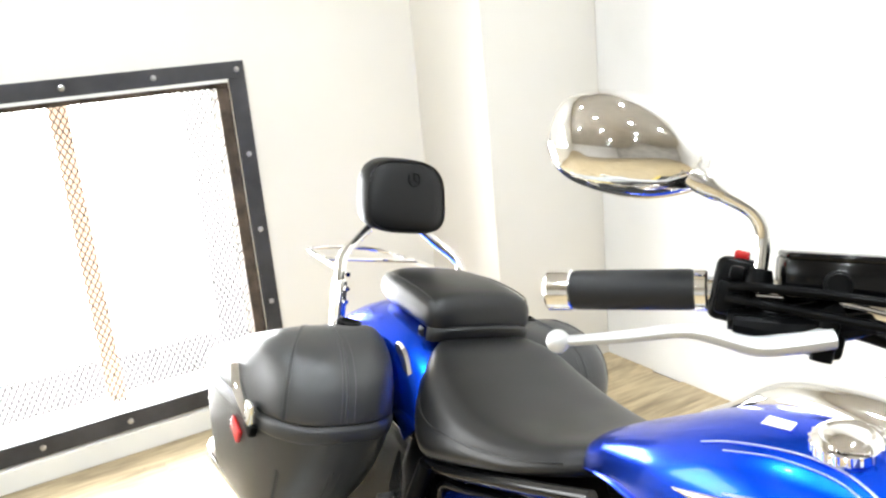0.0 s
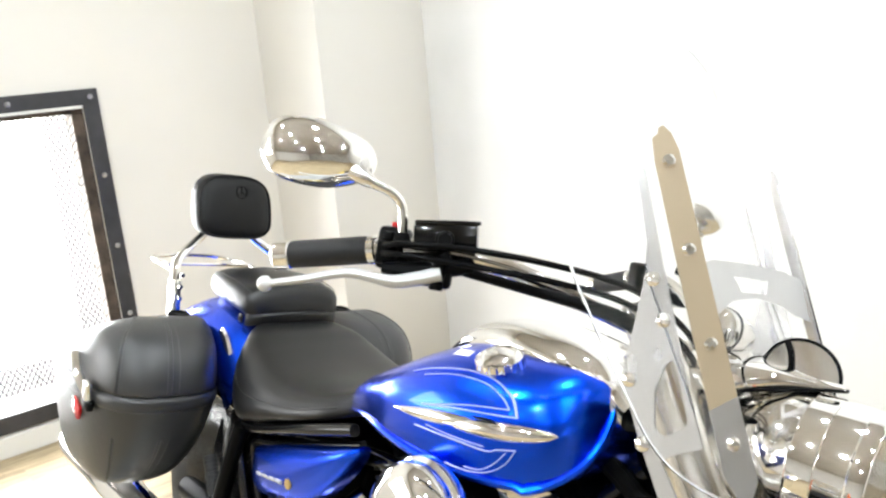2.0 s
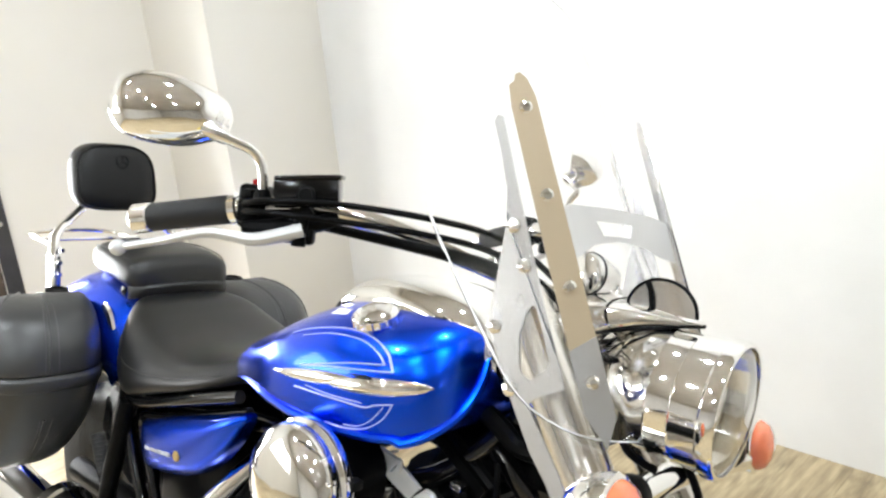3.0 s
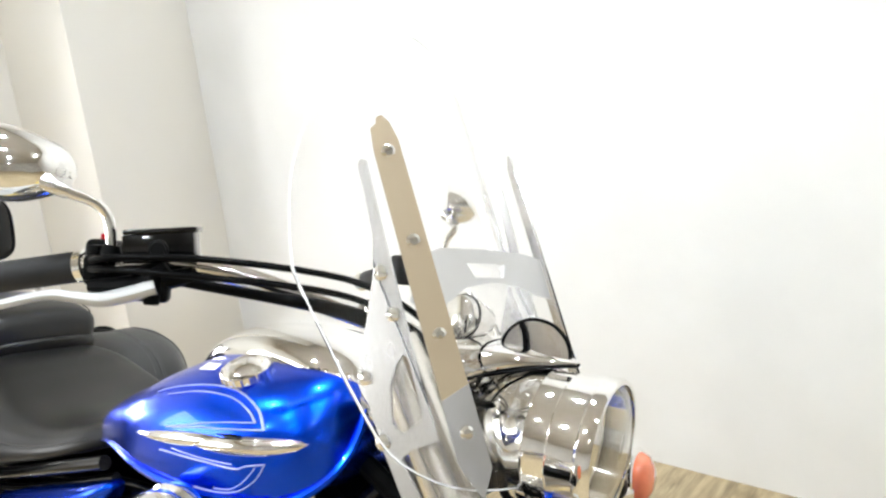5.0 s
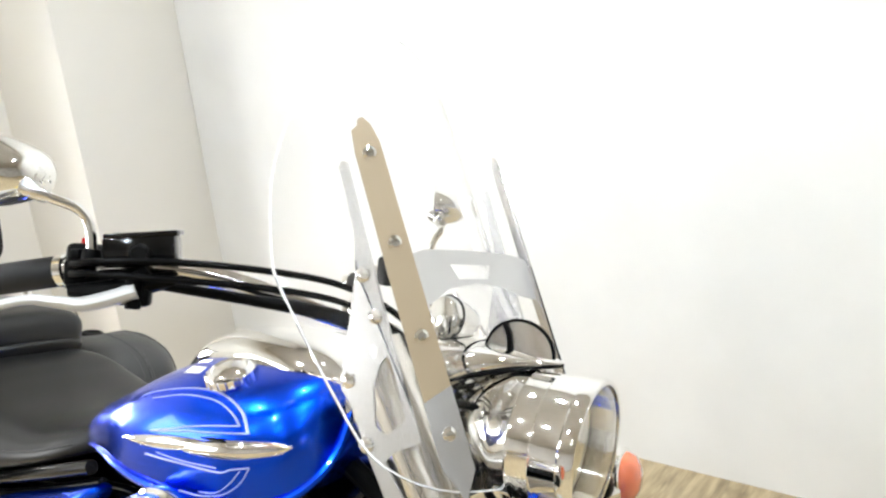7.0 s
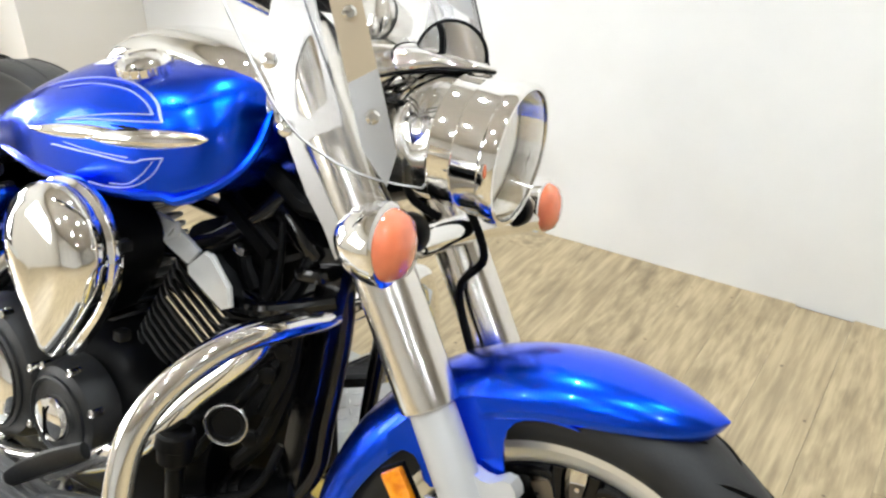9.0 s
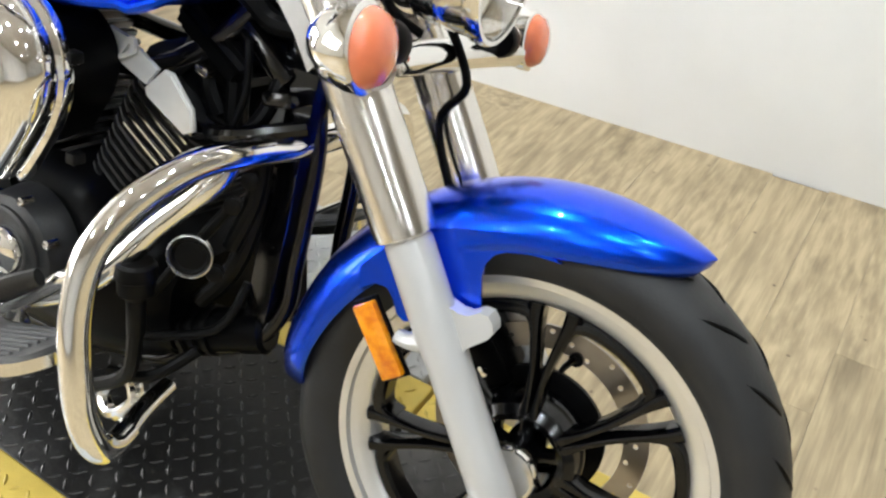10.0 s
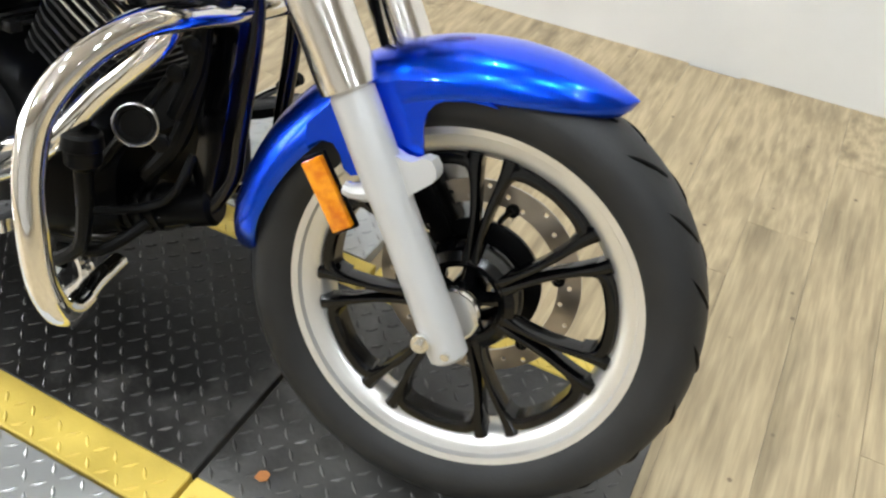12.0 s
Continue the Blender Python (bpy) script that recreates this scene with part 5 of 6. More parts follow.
for k in range(3):
    a = math.pi / 2 + 2 * math.pi * k / 3
    tube(bm, [BC + V(0.0395 - 0.22 * 0.042, 0.012, 0.042), BC + V(0.0395 - 0.22 * (0.042 + 0.015 * math.sin(a)), 0.012 + 0.015 * math.cos(a), 0.042 + 0.015 * math.sin(a))], 0.0013, 6, 1)
part("embossed_badge", bm, M_BLACK, pad)
for s in (-1, 1):
    bm = bmesh.new()
    tube(bm, [(-1.905, s * 0.065, 0.985), (-1.91, s * 0.07, 0.955), (-1.90, s * 0.105, 0.925), (-1.87, s * 0.15, 0.89), (-1.85, s * 0.165, 0.85), (-1.83, s * 0.17, 0.72)], 0.0125, 14, 6)
    up = bp("backrest_upright", bm, M_CHROME, "chrome backrest upright")
    bm = bmesh.new()
    box(bm, (-1.83, s * 0.172, 0.785), (0.045, 0.02, 0.11), (0, -4, 0), 0.004)
    part("bracket", bm, M_CHROME, up)
    for z in (0.77, 0.81, 0.84):
        bm = bmesh.new()
        cyl(bm, (-1.81, s * 0.170, z - 0.015), (-1.795, s * 0.170, z - 0.015), 0.006, seg=10)
        part("bolt", bm, M_CHROME, up)
bm = bmesh.new()
for pts in ([(-1.86, -0.14, 0.845), (-2.02, -0.13, 0.85), (-2.16, -0.11, 0.852), (-2.20, 0.0, 0.854), (-2.16, 0.11, 0.852), (-2.02, 0.13, 0.85), (-1.86, 0.14, 0.845)], [(-2.02, -0.13, 0.852), (-2.02, 0.13, 0.852)]):
    tube(bm, pts, 0.006, 10, 5)
bp("luggage_rack", bm, M_CHROME, "chrome luggage rack behind the backrest")

# rear fender
bm = bmesh.new()
n, mm = 30, 14
rings = []
for i in range(n + 1):
    a = radians(46 + 129 * i / n)
    ro, ri = [], []
    for k in range(mm + 1):
        b = (-1 + 2 * k / mm) * math.pi / 2
        y, dp = -0.02 + 0.155 * math.sin(b), 0.13 * (1 - abs(math.cos(b)) ** 0.7)
        r = 0.415 - dp
        ro.append(V(-1.685 + r * 1.05 * math.cos(a), y, 0.38 + r * math.sin(a) * 1.06))
        ri.append(V(-1.685 + (r - 0.004) * 1.05 * math.cos(a), y * 0.97, 0.38 + (r - 0.004) * math.sin(a) * 1.06))
    rings.append(ro + ri[::-1])
skin(bm, rings)
bp("rear_fender", bm, M_BLUE, "metallic blue rear fender", 60)
bm = bmesh.new()
lathe(bm, [(-0.075, 0.21), (-0.085, 0.24), (-0.085, 0.29), (-0.06, 0.315), (0, 0.322), (0.06, 0.315), (0.085, 0.29), (0.085, 0.24), (0.075, 0.21)], (-1.685, 0, 0.322), (0, 1, 0), 64)
bp("rear_tyre", bm, M_RUBBER, "black rear tyre")
bm = bmesh.new()
lathe(bm, [(-0.075, 0.215), (-0.06, 0.20), (-0.02, 0.19), (-0.02, 0.06), (-0.05, 0.05), (-0.05, 0.0)], (-1.685, 0, 0.322), (0, 1, 0), 48)
bp("rear_wheel", bm, M_GLOSSBLACK, "black cast rear wheel")

# saddlebags
BAG_LOW = [(0.382, -1.70, -1.92, 0.362, 0.285), (0.392, -1.64, -1.95, 0.392, 0.250), (0.42, -1.575, -1.975, 0.412, 0.212), (0.48, -1.525, -1.990, 0.427, 0.180), (0.54, -1.492, -2.000, 0.437, 0.162), (0.60, -1.472, -2.006, 0.443, 0.152), (0.632, -1.468, -2.008, 0.444, 0.150), (0.6395, -1.471, -2.005, 0.442, 0.152)]
BAG_LID = [(0.6425, -1.473, -2.004, 0.441, 0.152), (0.647, -1.466, -2.008, 0.445, 0.150), (0.68, -1.469, -2.005, 0.443, 0.150), (0.715, -1.482, -1.996, 0.436, 0.151), (0.745, -1.506, -1.982, 0.424, 0.154), (0.768, -1.545, -1.960, 0.402, 0.160), (0.783, -1.605, -1.925, 0.366, 0.175), (0.789, -1.68, -1.875, 0.315, 0.210), (0.790, -1.74, -1.81, 0.275, 0.25)]


def bag_point(row, a, s, out=0.0):
    """A point of the bag's outline at one height; a: the angle from straight ahead, growing outwards."""
    z, xf, xb, yo, yi = row
    xm, yc, hw = -1.74, (yo + yi) / 2, (yo - yi) / 2 + out
    c, q = math.cos(a), math.sin(a)
    pw = 3.0
    x = xm + math.copysign(abs(c) ** (2 / pw), c) * ((xf + out - xm) if c > 0 else (xm - xb + out))
    z -= 0.33 * max(0.0, -1.64 - x) * min(1.0, max(0.0, (z - 0.65) / 0.12))      # the lid falls away to the rear
    return V(x, s * (yc + math.copysign(abs(q) ** (2 / pw), q) * hw) - (0.028 if s > 0 else 0.0), z)


def bag_shell(rows, s, n=56, steps=3):
    bm = bmesh.new()
    numbered = [(i, *r) for i, r in enumerate(rows)]
    fine = [lerp_table(numbered, k / steps) for k in range((len(rows) - 1) * steps + 1)]
    skin(bm, [[bag_point(r, 2 * math.pi * k / n, s) for k in range(n)] for r in fine])
    return bm


def saddlebag(s):
    bag = bp("saddlebag", bag_shell(BAG_LOW, s), M_BAG, "hard saddlebag covered in black stitched leather", 40)
    part("lid", bag_shell(BAG_LID, s), M_BAG, bag, "domed lid with two stitched seams", sharp=40)
    bm = bmesh.new()
    belt = [(z, *lerp_table(BAG_LOW, z)) for z in (0.606, 0.609, 0.613, 0.630, 0.635, 0.638)]
    grow = (0.0, 0.0025, 0.004, 0.004, 0.0025, 0.0)
    skin(bm, [[bag_point(r, 2 * math.pi * k / 56, s, g) for k in range(56)] for r, g in zip(belt, grow)])
    part("lid_band", bm, M_BAG, bag, "padded band below the lid")
    # seams in pairs of stitch lines over a low ridge
    for a in (0.02, 0.72):
        for rows in (BAG_LOW[1:6], BAG_LID[1:]):
            for da, r, m in ((0.0, 0.0028, M_BAG), (0.030, 0.0010, M_STITCH), (-0.030, 0.0010, M_STITCH)):
                bm = bmesh.new()
                numbered = [(i, *row) for i, row in enumerate(rows)]
                tube(bm, [bag_point(lerp_table(numbered, k / 5), a + da, s, 0.0006) for k in range((len(rows) - 2) * 5 + 1)], r, 6, 1, flat=0.6)
                part("stitched_seam", bm, m, bag)
    # latch: a dark strap over the band, a slanted chrome hasp and its buckle
    top, foot = bag_point((0.705, *lerp_table(BAG_LID, 0.70)), 1.50, s, 0.004), bag_point((0.625, *lerp_table(BAG_LOW, 0.625)), 1.18, s, 0.006)
    bm = bmesh.new()
    tube(bm, [top, top.lerp(foot, 0.5) + V(0, s * 0.006, 0), foot], [0.011, 0.013, 0.012], 8, 4, flat=0.4, up=(0, 0, 1))
    part("latch", bm, M_CHROME, bag, "slanted chrome latch")
    bm = bmesh.new()
    box(bm, foot + V(0.010, s * 0.004, 0.012), (0.030, 0.016, 0.044), (0, 8, 0), 0.005)
    part("buckle", bm, M_CHROME, bag, "chrome latch buckle")
    bm = bmesh.new()
    box(bm, foot + V(0.004, 0, -0.016), (0.044, 0.018, 0.026), (0, 20, 0), 0.006)
    part("catch", bm, M_BLACK, bag, "black plastic catch")
    bm = bmesh.new()
    c = bag_point((0.575, *lerp_table(BAG_LOW, 0.575)), 1.42, s, 0.003)
    box(bm, c, (0.052, 0.010, 0.030), (0, 24, 0), 0.004)
    part("reflector", bm, M_RED, bag, "red reflector")
    bm = bmesh.new()
    lathe(bm, [(-0.01, 0.026), (0.004, 0.026), (0.006, 0.020), (0.002, 0.014), (0.002, 0.0)], (-1.655, s * 0.228, 0.784), (0.12, 0, 0.99), 24)
    part("lock", bm, M_BLACK, bag, "round black lock in the lid")
    bm = bmesh.new()
    tube(bm, [(-1.60, s * 0.145, 0.745), (-1.565, s * 0.150, 0.748), (-1.535, s * 0.152, 0.728), (-1.513, s * 0.154, 0.692), (-1.506, s * 0.155, 0.668)], [0.014, 0.018, 0.019, 0.018, 0.014], 8, 4, flat=0.45, up=(0, 1, 0))
    part("mounting_bracket", bm, M_CHROME, bag, "chrome mounting bracket")
    return bag


for s in (-1, 1):
    saddlebag(s)

# black box and swingarm behind the side cover
bm = bmesh.new()
box(bm, (-1.20, -0.01, 0.45), (0.36, 0.19, 0.36), (0, 4, 0), 0.03)
bp("battery_box", bm, M_BLACK, "black box under the seat")
bm = bmesh.new()
tube(bm, [(-1.22, -0.14, 0.33), (-1.45, -0.15, 0.34), (-1.70, -0.15, 0.325)], 0.026, 12, 3, flat=1.2)
bp("swingarm", bm, M_BLACK, "black swingarm")
bm = bmesh.new()
box(bm, (-1.46, -0.06, 0.50), (0.16, 0.18, 0.24), (0, 20, 0), 0.03)
bp("inner_fender", bm, M_BLACK, "black inner fender ahead of the rear wheel")

# frame, side cover, engine
bm = bmesh.new()
for s in (-1, 1):
    tube(bm, [(-0.44, s * 0.03, 0.80), (-0.60, s * 0.09, 0.665), (-0.95, s * 0.12, 0.655), (-1.25, s * 0.13, 0.615), (-1.55, s * 0.13, 0.60), (-1.85, s * 0.13, 0.66)], 0.017, 12, 6)
    tube(bm, [(-0.385, s * 0.035, 0.76), (-0.356, 0.012 + s * 0.045, 0.63), (-0.368, 0.012 + s * 0.050, 0.45), (-0.378, 0.012 + s * 0.052, 0.37), (-0.42, s * 0.062, 0.305), (-0.51, s * 0.08, 0.265), (-0.62, s * 0.11, 0.22), (-1.15, s * 0.15, 0.19), (-1.32, s * 0.14, 0.30), (-1.34, s * 0.13, 0.60)], 0.0125, 12, 6)
cyl(bm, (-0.45, 0, 0.86), (-0.385, 0, 0.70), 0.042, seg=24)
frame_ob = bp("frame", bm, M_GLOSSBLACK, "gloss black tubular frame")
bm = bmesh.new()
skin(bm, [[V(x - 0.021, -0.062, z), V(x + 0.018, -0.062, z), V(x + 0.021, -0.057, z), V(x + 0.021, -0.030, z), V(x - 0.024, -0.030, z), V(x - 0.024, -0.057, z)] for x, z in ((-0.360, 0.72), (-0.374, 0.63), (-0.382, 0.56), (-0.392, 0.48), (-0.404, 0.40), (-0.414, 0.345), (-0.43, 0.31))])
bp("down_tube", bm, M_GLOSSBLACK, "flat-sided gloss black down tube")
for k in range(6):
    bm = bmesh.new()
    box(bm, (-0.412 - 0.004 * k, -0.075, 0.585 - 0.019 * k), (0.020, 0.010, 0.007), (0, 14, 0), 0.002, 1)
    bp("cooling_rib", bm, M_DARK, "small dark cooling rib beside the down tube")
bm = bmesh.new()
tube(bm, [(-1.29, -0.17, 0.33), (-1.325, -0.172, 0.41), (-1.362, -0.176, 0.49), (-1.390, -0.178, 0.560), (-1.385, -0.179, 0.588), (-1.355, -0.180, 0.598), (-1.286, -0.180, 0.613), (-1.106, -0.178, 0.668), (-0.97, -0.165, 0.708)], 0.0125, 12, 6)
tube(bm, [(-1.25, -0.155, 0.33), (-1.29, -0.160, 0.43), (-1.335, -0.165, 0.535), (-1.325, -0.168, 0.572), (-1.25, -0.165, 0.590), (-1.10, -0.160, 0.635), (-0.96, -0.15, 0.680)], 0.010, 12, 6)
bp("seat_rail", bm, M_GLOSSBLACK, "gloss black rail under the seat")
bm = bmesh.new()
edge = smooth_path([V(x, 0, z) for x, z in ((-1.320, 0.540), (-1.316, 0.562), (-1.302, 0.571), (-1.213, 0.604), (-1.126, 0.631), (-1.029, 0.660), (-0.955, 0.682), (-0.937, 0.676), (-0.952, 0.648), (-0.98, 0.613), (-1.039, 0.556), (-1.093, 0.522), (-1.159, 0.500), (-1.249, 0.480), (-1.292, 0.480), (-1.314, 0.503), (-1.320, 0.540))], 3)[:-1]
mid = V(-1.14, 0, 0.57)
skin(bm, [[V(mid.x + (q.x - mid.x) * k, -0.148 - dep, mid.z + (q.z - mid.z) * k) for q in edge] for dep, k in ((0.0, 1.0), (0.020, 1.0), (0.030, 0.965), (0.040, 0.88), (0.047, 0.72), (0.051, 0.5), (0.053, 0.25), (0.0535, 0.02))])
cover = bp("side_cover", bm, M_BLUE, "metallic blue side cover with a small gold badge", 60)
bm = bmesh.new()
lathe(bm, [(0, 0.011), (0.003, 0.010), (0.0035, 0.0)], (-1.125, -0.2000, 0.556), (0, -1, 0), 16)
part("badge", bm, mat("gold_badge", (0.7, 0.5, 0.2), 0.3, 0.8), cover, "small round gold badge")
bm = bmesh.new()
for i, (a, b) in enumerate(((-1.255, -1.23), (-1.225, -1.20), (-1.195, -1.17), (-1.165, -1.14))):
    tube(bm, [(a - 0.005, -0.1945 - 0.0024 * i, 0.530 + 0.006 * i), (b - 0.007, -0.1955 - 0.0024 * i, 0.533 + 0.006 * i)], 0.0042, 6, 1)
part("badge_lettering", bm, M_SILVER, cover, "unreadable silver lettering")
bm = bmesh.new()
lathe(bm, [(0, 0.0105), (0.003, 0.0105), (0.0045, 0.006), (0.002, 0.004), (0.002, 0.0)], (-1.287, -0.176, 0.552), (0, -1, 0), 16)
part("bolt", bm, M_POLISH, cover, "recessed chrome bolt")

# engine block
bm = bmesh.new()
loft_x(bm, [(-1.22, 0.10, 0.24, 0.42, 0), (-1.15, 0.15, 0.21, 0.46, 0), (-0.95, 0.175, 0.19, 0.49, 0), (-0.75, 0.175, 0.19, 0.50, 0), (-0.60, 0.16, 0.21, 0.47, 0), (-0.52, 0.12, 0.25, 0.40, 0)], n=16, p=4, k=28)
engine = bp("engine", bm, M_BLACK, "black air-cooled V-twin engine with chrome covers")


def cylinder(base, tilt, name):
    """A finned cylinder with its head, leaning by tilt degrees."""
    d = V(math.sin(radians(tilt)), 0, math.cos(radians(tilt)))
    e = V(d.z, 0, -d.x)
    base = V(*base)
    bm = bmesh.new()
    cyl(bm, base, base + d * 0.36, 0.075, seg=24)
    barrel = bp(name, bm, M_BLACK, "black finned engine cylinder")
    for k in range(14):
        bm = bmesh.new()
        c = base + d * (0.05 + 0.0165 * k)
        hx, hy = 0.086, 0.108
        outline = []
        for i in range(20):
            a = 2 * math.pi * i / 20
            cc, ss = math.cos(a), math.sin(a)
            outline.append((math.copysign(abs(cc) ** 0.5, cc) * hx, math.copysign(abs(ss) ** 0.5, ss) * hy))
        slab(bm, outline, 0.0055, lambda u, v, w: c + e * u + V(0, v, 0) + d * w)
        part("fin", bm, M_FIN, barrel)
        if tilt > 0 and k > 6:
            bm = bmesh.new()
            slab(bm, [(-0.025 - 0.002 * k, -0.1105), (0.062, -0.1105), (0.066, -0.104), (-0.025 - 0.002 * k, -0.1075)], 0.0036, lambda u, v, w: c + e * u + V(0, v, 0) + d * (w + 0.001))
            part("fin_edge", bm, M_POLISH, barrel, "bright machined fin edge")
    bm = bmesh.new()
    h = base + d * 0.315
    m = Matrix.Translation(h + d * 0.03) @ Matrix.Rotation(radians(tilt), 4, "Y")
    got = bmesh.ops.create_cube(bm, size=1, matrix=m @ Matrix.Diagonal((0.14, 0.17, 0.045, 1)))
    bmesh.ops.bevel(bm, geom=list({x for v in got["verts"] for x in v.link_edges}), offset=0.014, segments=3, affect="EDGES")
    part("head_cover", bm, M_BLACK, engine, "black head cover")
    return d, e, base


M_FIN = mat("fin_edge_metal", (0.045, 0.045, 0.045), 0.35, 0.6, vary=0.5, scale=30)
cylinder((-0.68, 0, 0.42), 30, "front_cylinder")
cylinder((-0.80, 0, 0.42), -30, "rear_cylinder")
M_ALU = mat("bright_cast_alloy", (0.82, 0.81, 0.79), 0.3, 0.35, vary=0.12, scale=25)
# chrome head trim beside the front cylinder
bm = bmesh.new()
slab(bm, [(-0.640, 0.715), (-0.626, 0.719), (-0.593, 0.713), (-0.537, 0.685), (-0.558, 0.661), (-0.604, 0.677)], 0.006, lambda u, v, w: (u, -0.129 - w, v))
part("head_trim", bm, M_ALU, engine, "polished trim band on the cylinder head")
bm = bmesh.new()
slab(bm, [(-0.559, 0.658), (-0.525, 0.688), (-0.511, 0.687), (-0.475, 0.651), (-0.471, 0.624), (-0.49, 0.615), (-0.556, 0.646)], 0.010, lambda u, v, w: (u, -0.127 - w, v))
bmesh.ops.bevel(bm, geom=[e for e in bm.edges if e.calc_face_angle(0) > 0.8], offset=0.003, segments=2, affect="EDGES")
part("head_trim", bm, M_ALU, engine, "polished chrome plate on the cylinder head")
bm = bmesh.new()
slab(bm, [(-0.606, 0.680), (-0.600, 0.690), (-0.580, 0.718), (-0.571, 0.716), (-0.572, 0.698)], 0.005, lambda u, v, w: (u, -0.137 - w, v), [[(-0.594, 0.692), (-0.580, 0.709), (-0.578, 0.700)]])
part("trim_clip", bm, M_ALU, engine)
for pts, r, nm in (([(-0.485, -0.06, 0.80), (-0.455, -0.06, 0.785), (-0.425, -0.055, 0.765), (-0.385, -0.05, 0.765)], 0.015, "breather_hose"), ([(-0.475, -0.055, 0.70), (-0.468, -0.065, 0.655), (-0.462, -0.07, 0.62)], 0.016, "ignition_coil"), ([(-0.525, -0.06, 0.70), (-0.51, -0.07, 0.66), (-0.49, -0.07, 0.63)], 0.014, "intake_hose"), ([(-0.445, -0.075, 0.74), (-0.430, -0.09, 0.68), (-0.437, -0.105, 0.635)], 0.005, "wire"), ([(-0.40, -0.06, 0.70), (-0.405, -0.08, 0.66), (-0.42, -0.10, 0.625)], 0.011, "strut")):
    bm = bmesh.new()
    tube(bm, pts, r, 10, 4)
    part(nm, bm, M_BLACK, engine)
bm = bmesh.new()
box(bm, (-0.425, -0.05, 0.725), (0.095, 0.04, 0.030), (0, 35, 0), 0.006)
part("coil_bracket", bm, M_GLOSSBLACK, engine)
bm = bmesh.new()
box(bm, (-0.385, -0.07, 0.682), (0.05, 0.035, 0.02), (0, -12, 0), 0.005)
part("coil_bracket", bm, M_GLOSSBLACK, engine)
bm = bmesh.new()
box(bm, (-0.505, -0.085, 0.688), (0.022, 0.02, 0.012), (0, 10, 0), 0.003)
part("hose_clip", bm, M_CHROME, engine)
bm = bmesh.new()
tube(bm, [(-0.50, -0.10, 0.612), (-0.42, -0.115, 0.632), (-0.345, -0.07, 0.655)], 0.012, 10, 4)
part("guard_mount", bm, M_GLOSSBLACK, engine)

# air cleaner: chrome teardrop
bm = bmesh.new()
AC = V(-0.664, -0.20, 0.676)


def teardrop(levels, n=48):
    """Rings of a drop with its point down, from the rear face to the outer one."""
    rings = []
    for dep, k in levels:
        ring = []
        for i in range(n):
            a = 2 * math.pi * i / n
            c, q = math.cos(a), math.sin(a)
            u = 0.092 * c * (1.0 if q > 0 else (1 - abs(q) ** 1.7 * 0.70))
            v = 0.092 * q if q > 0 else 0.152 * q
            ring.append(AC + V(u * k, dep, v * k))
        rings.append(ring)
    return rings


skin(bm, teardrop(((-0.040, 0.97), (-0.050, 0.985), (-0.060, 1.0), (-0.074, 0.975), (-0.086, 0.87), (-0.095, 0.64), (-0.099, 0.3), (-0.10, 0.02))))
air = bp("air_cleaner", bm, M_CHROME, "teardrop chrome air cleaner cover", 50)
bm = bmesh.new()
skin(bm, teardrop(((-0.026, 0.97), (-0.029, 1.035), (-0.036, 1.045), (-0.042, 1.035), (-0.046, 0.98))))
part("back_rim", bm, M_CHROME, air, "chrome rim behind the cover")
bm = bmesh.new()
skin(bm, teardrop(((0.06, 0.7), (-0.036, 0.8), (-0.042, 0.8)), 32))
part("filter_body", bm, M_BLACK, air)
for z in (0.70, 0.575):
    bm = bmesh.new()
    box(bm, (-0.575, -0.225, z), (0.018, 0.02, 0.016), (0, 0, 0), 0.004)
    part("clip", bm, M_DARK, air)

M_CASE = mat("grey_cast_case", (0.017, 0.017, 0.017), 0.42, 0.1, vary=0.35, scale=30, grain=0.25, spec=0.4)
# side covers of the engine
def round_cover(x, z, y, r, name, label, chrome_r):
    bm = bmesh.new()
    lathe(bm, [(0, r * 1.05), (0.03, r), (0.045, r * 0.93), (0.052, r * 0.8), (0.053, 0.0)], (x, y, z), (0, -1, 0), 44)
    ob = part(name, bm, M_CASE, engine, label)
    for k in range(7):
        bm = bmesh.new()
        a = 2 * math.pi * k / 7 + 0.4
        lathe(bm, [(0.030, 0.0075), (0.047, 0.0072), (0.049, 0.005), (0.046, 0.003), (0.046, 0.0)], (x + r * 0.97 * math.cos(a), y, z + r * 0.97 * math.sin(a)), (0, -1, 0), 10)
        part("bolt", bm, M_POLISH, engine)
    bm = bmesh.new()
    lathe(bm, [(0.046, r * 0.80), (0.056, r * 0.79), (0.058, r * 0.74), (0.052, r * 0.70)], (x, y, z), (0, -1, 0), 40)
    part("raised_ring", bm, M_CASE, engine)
    bm = bmesh.new()
    lathe(bm, [(0.05, chrome_r), (0.062, chrome_r), (0.068, chrome_r * 0.9), (0.072, chrome_r * 0.5), (0.073, 0.0)], (x, y, z), (0, -1, 0), 36)
    part("chrome_disc", bm, M_CHROME, engine, "chrome cover disc")
    return ob


round_cover(-0.90, 0.40, -0.175, 0.115, "clutch_cover", "dark grey round clutch cover", 0.082)
round_cover(-0.735, 0.385, -0.165, 0.082, "pump_cover", "dark grey round cover", 0.036)
bm = bmesh.new()
box(bm, (-0.735, -0.239, 0.385), (0.004, 0.004, 0.05), (0, 0, 0), 0.001, 1)
part("cover_slot", bm, M_BLACK, engine)

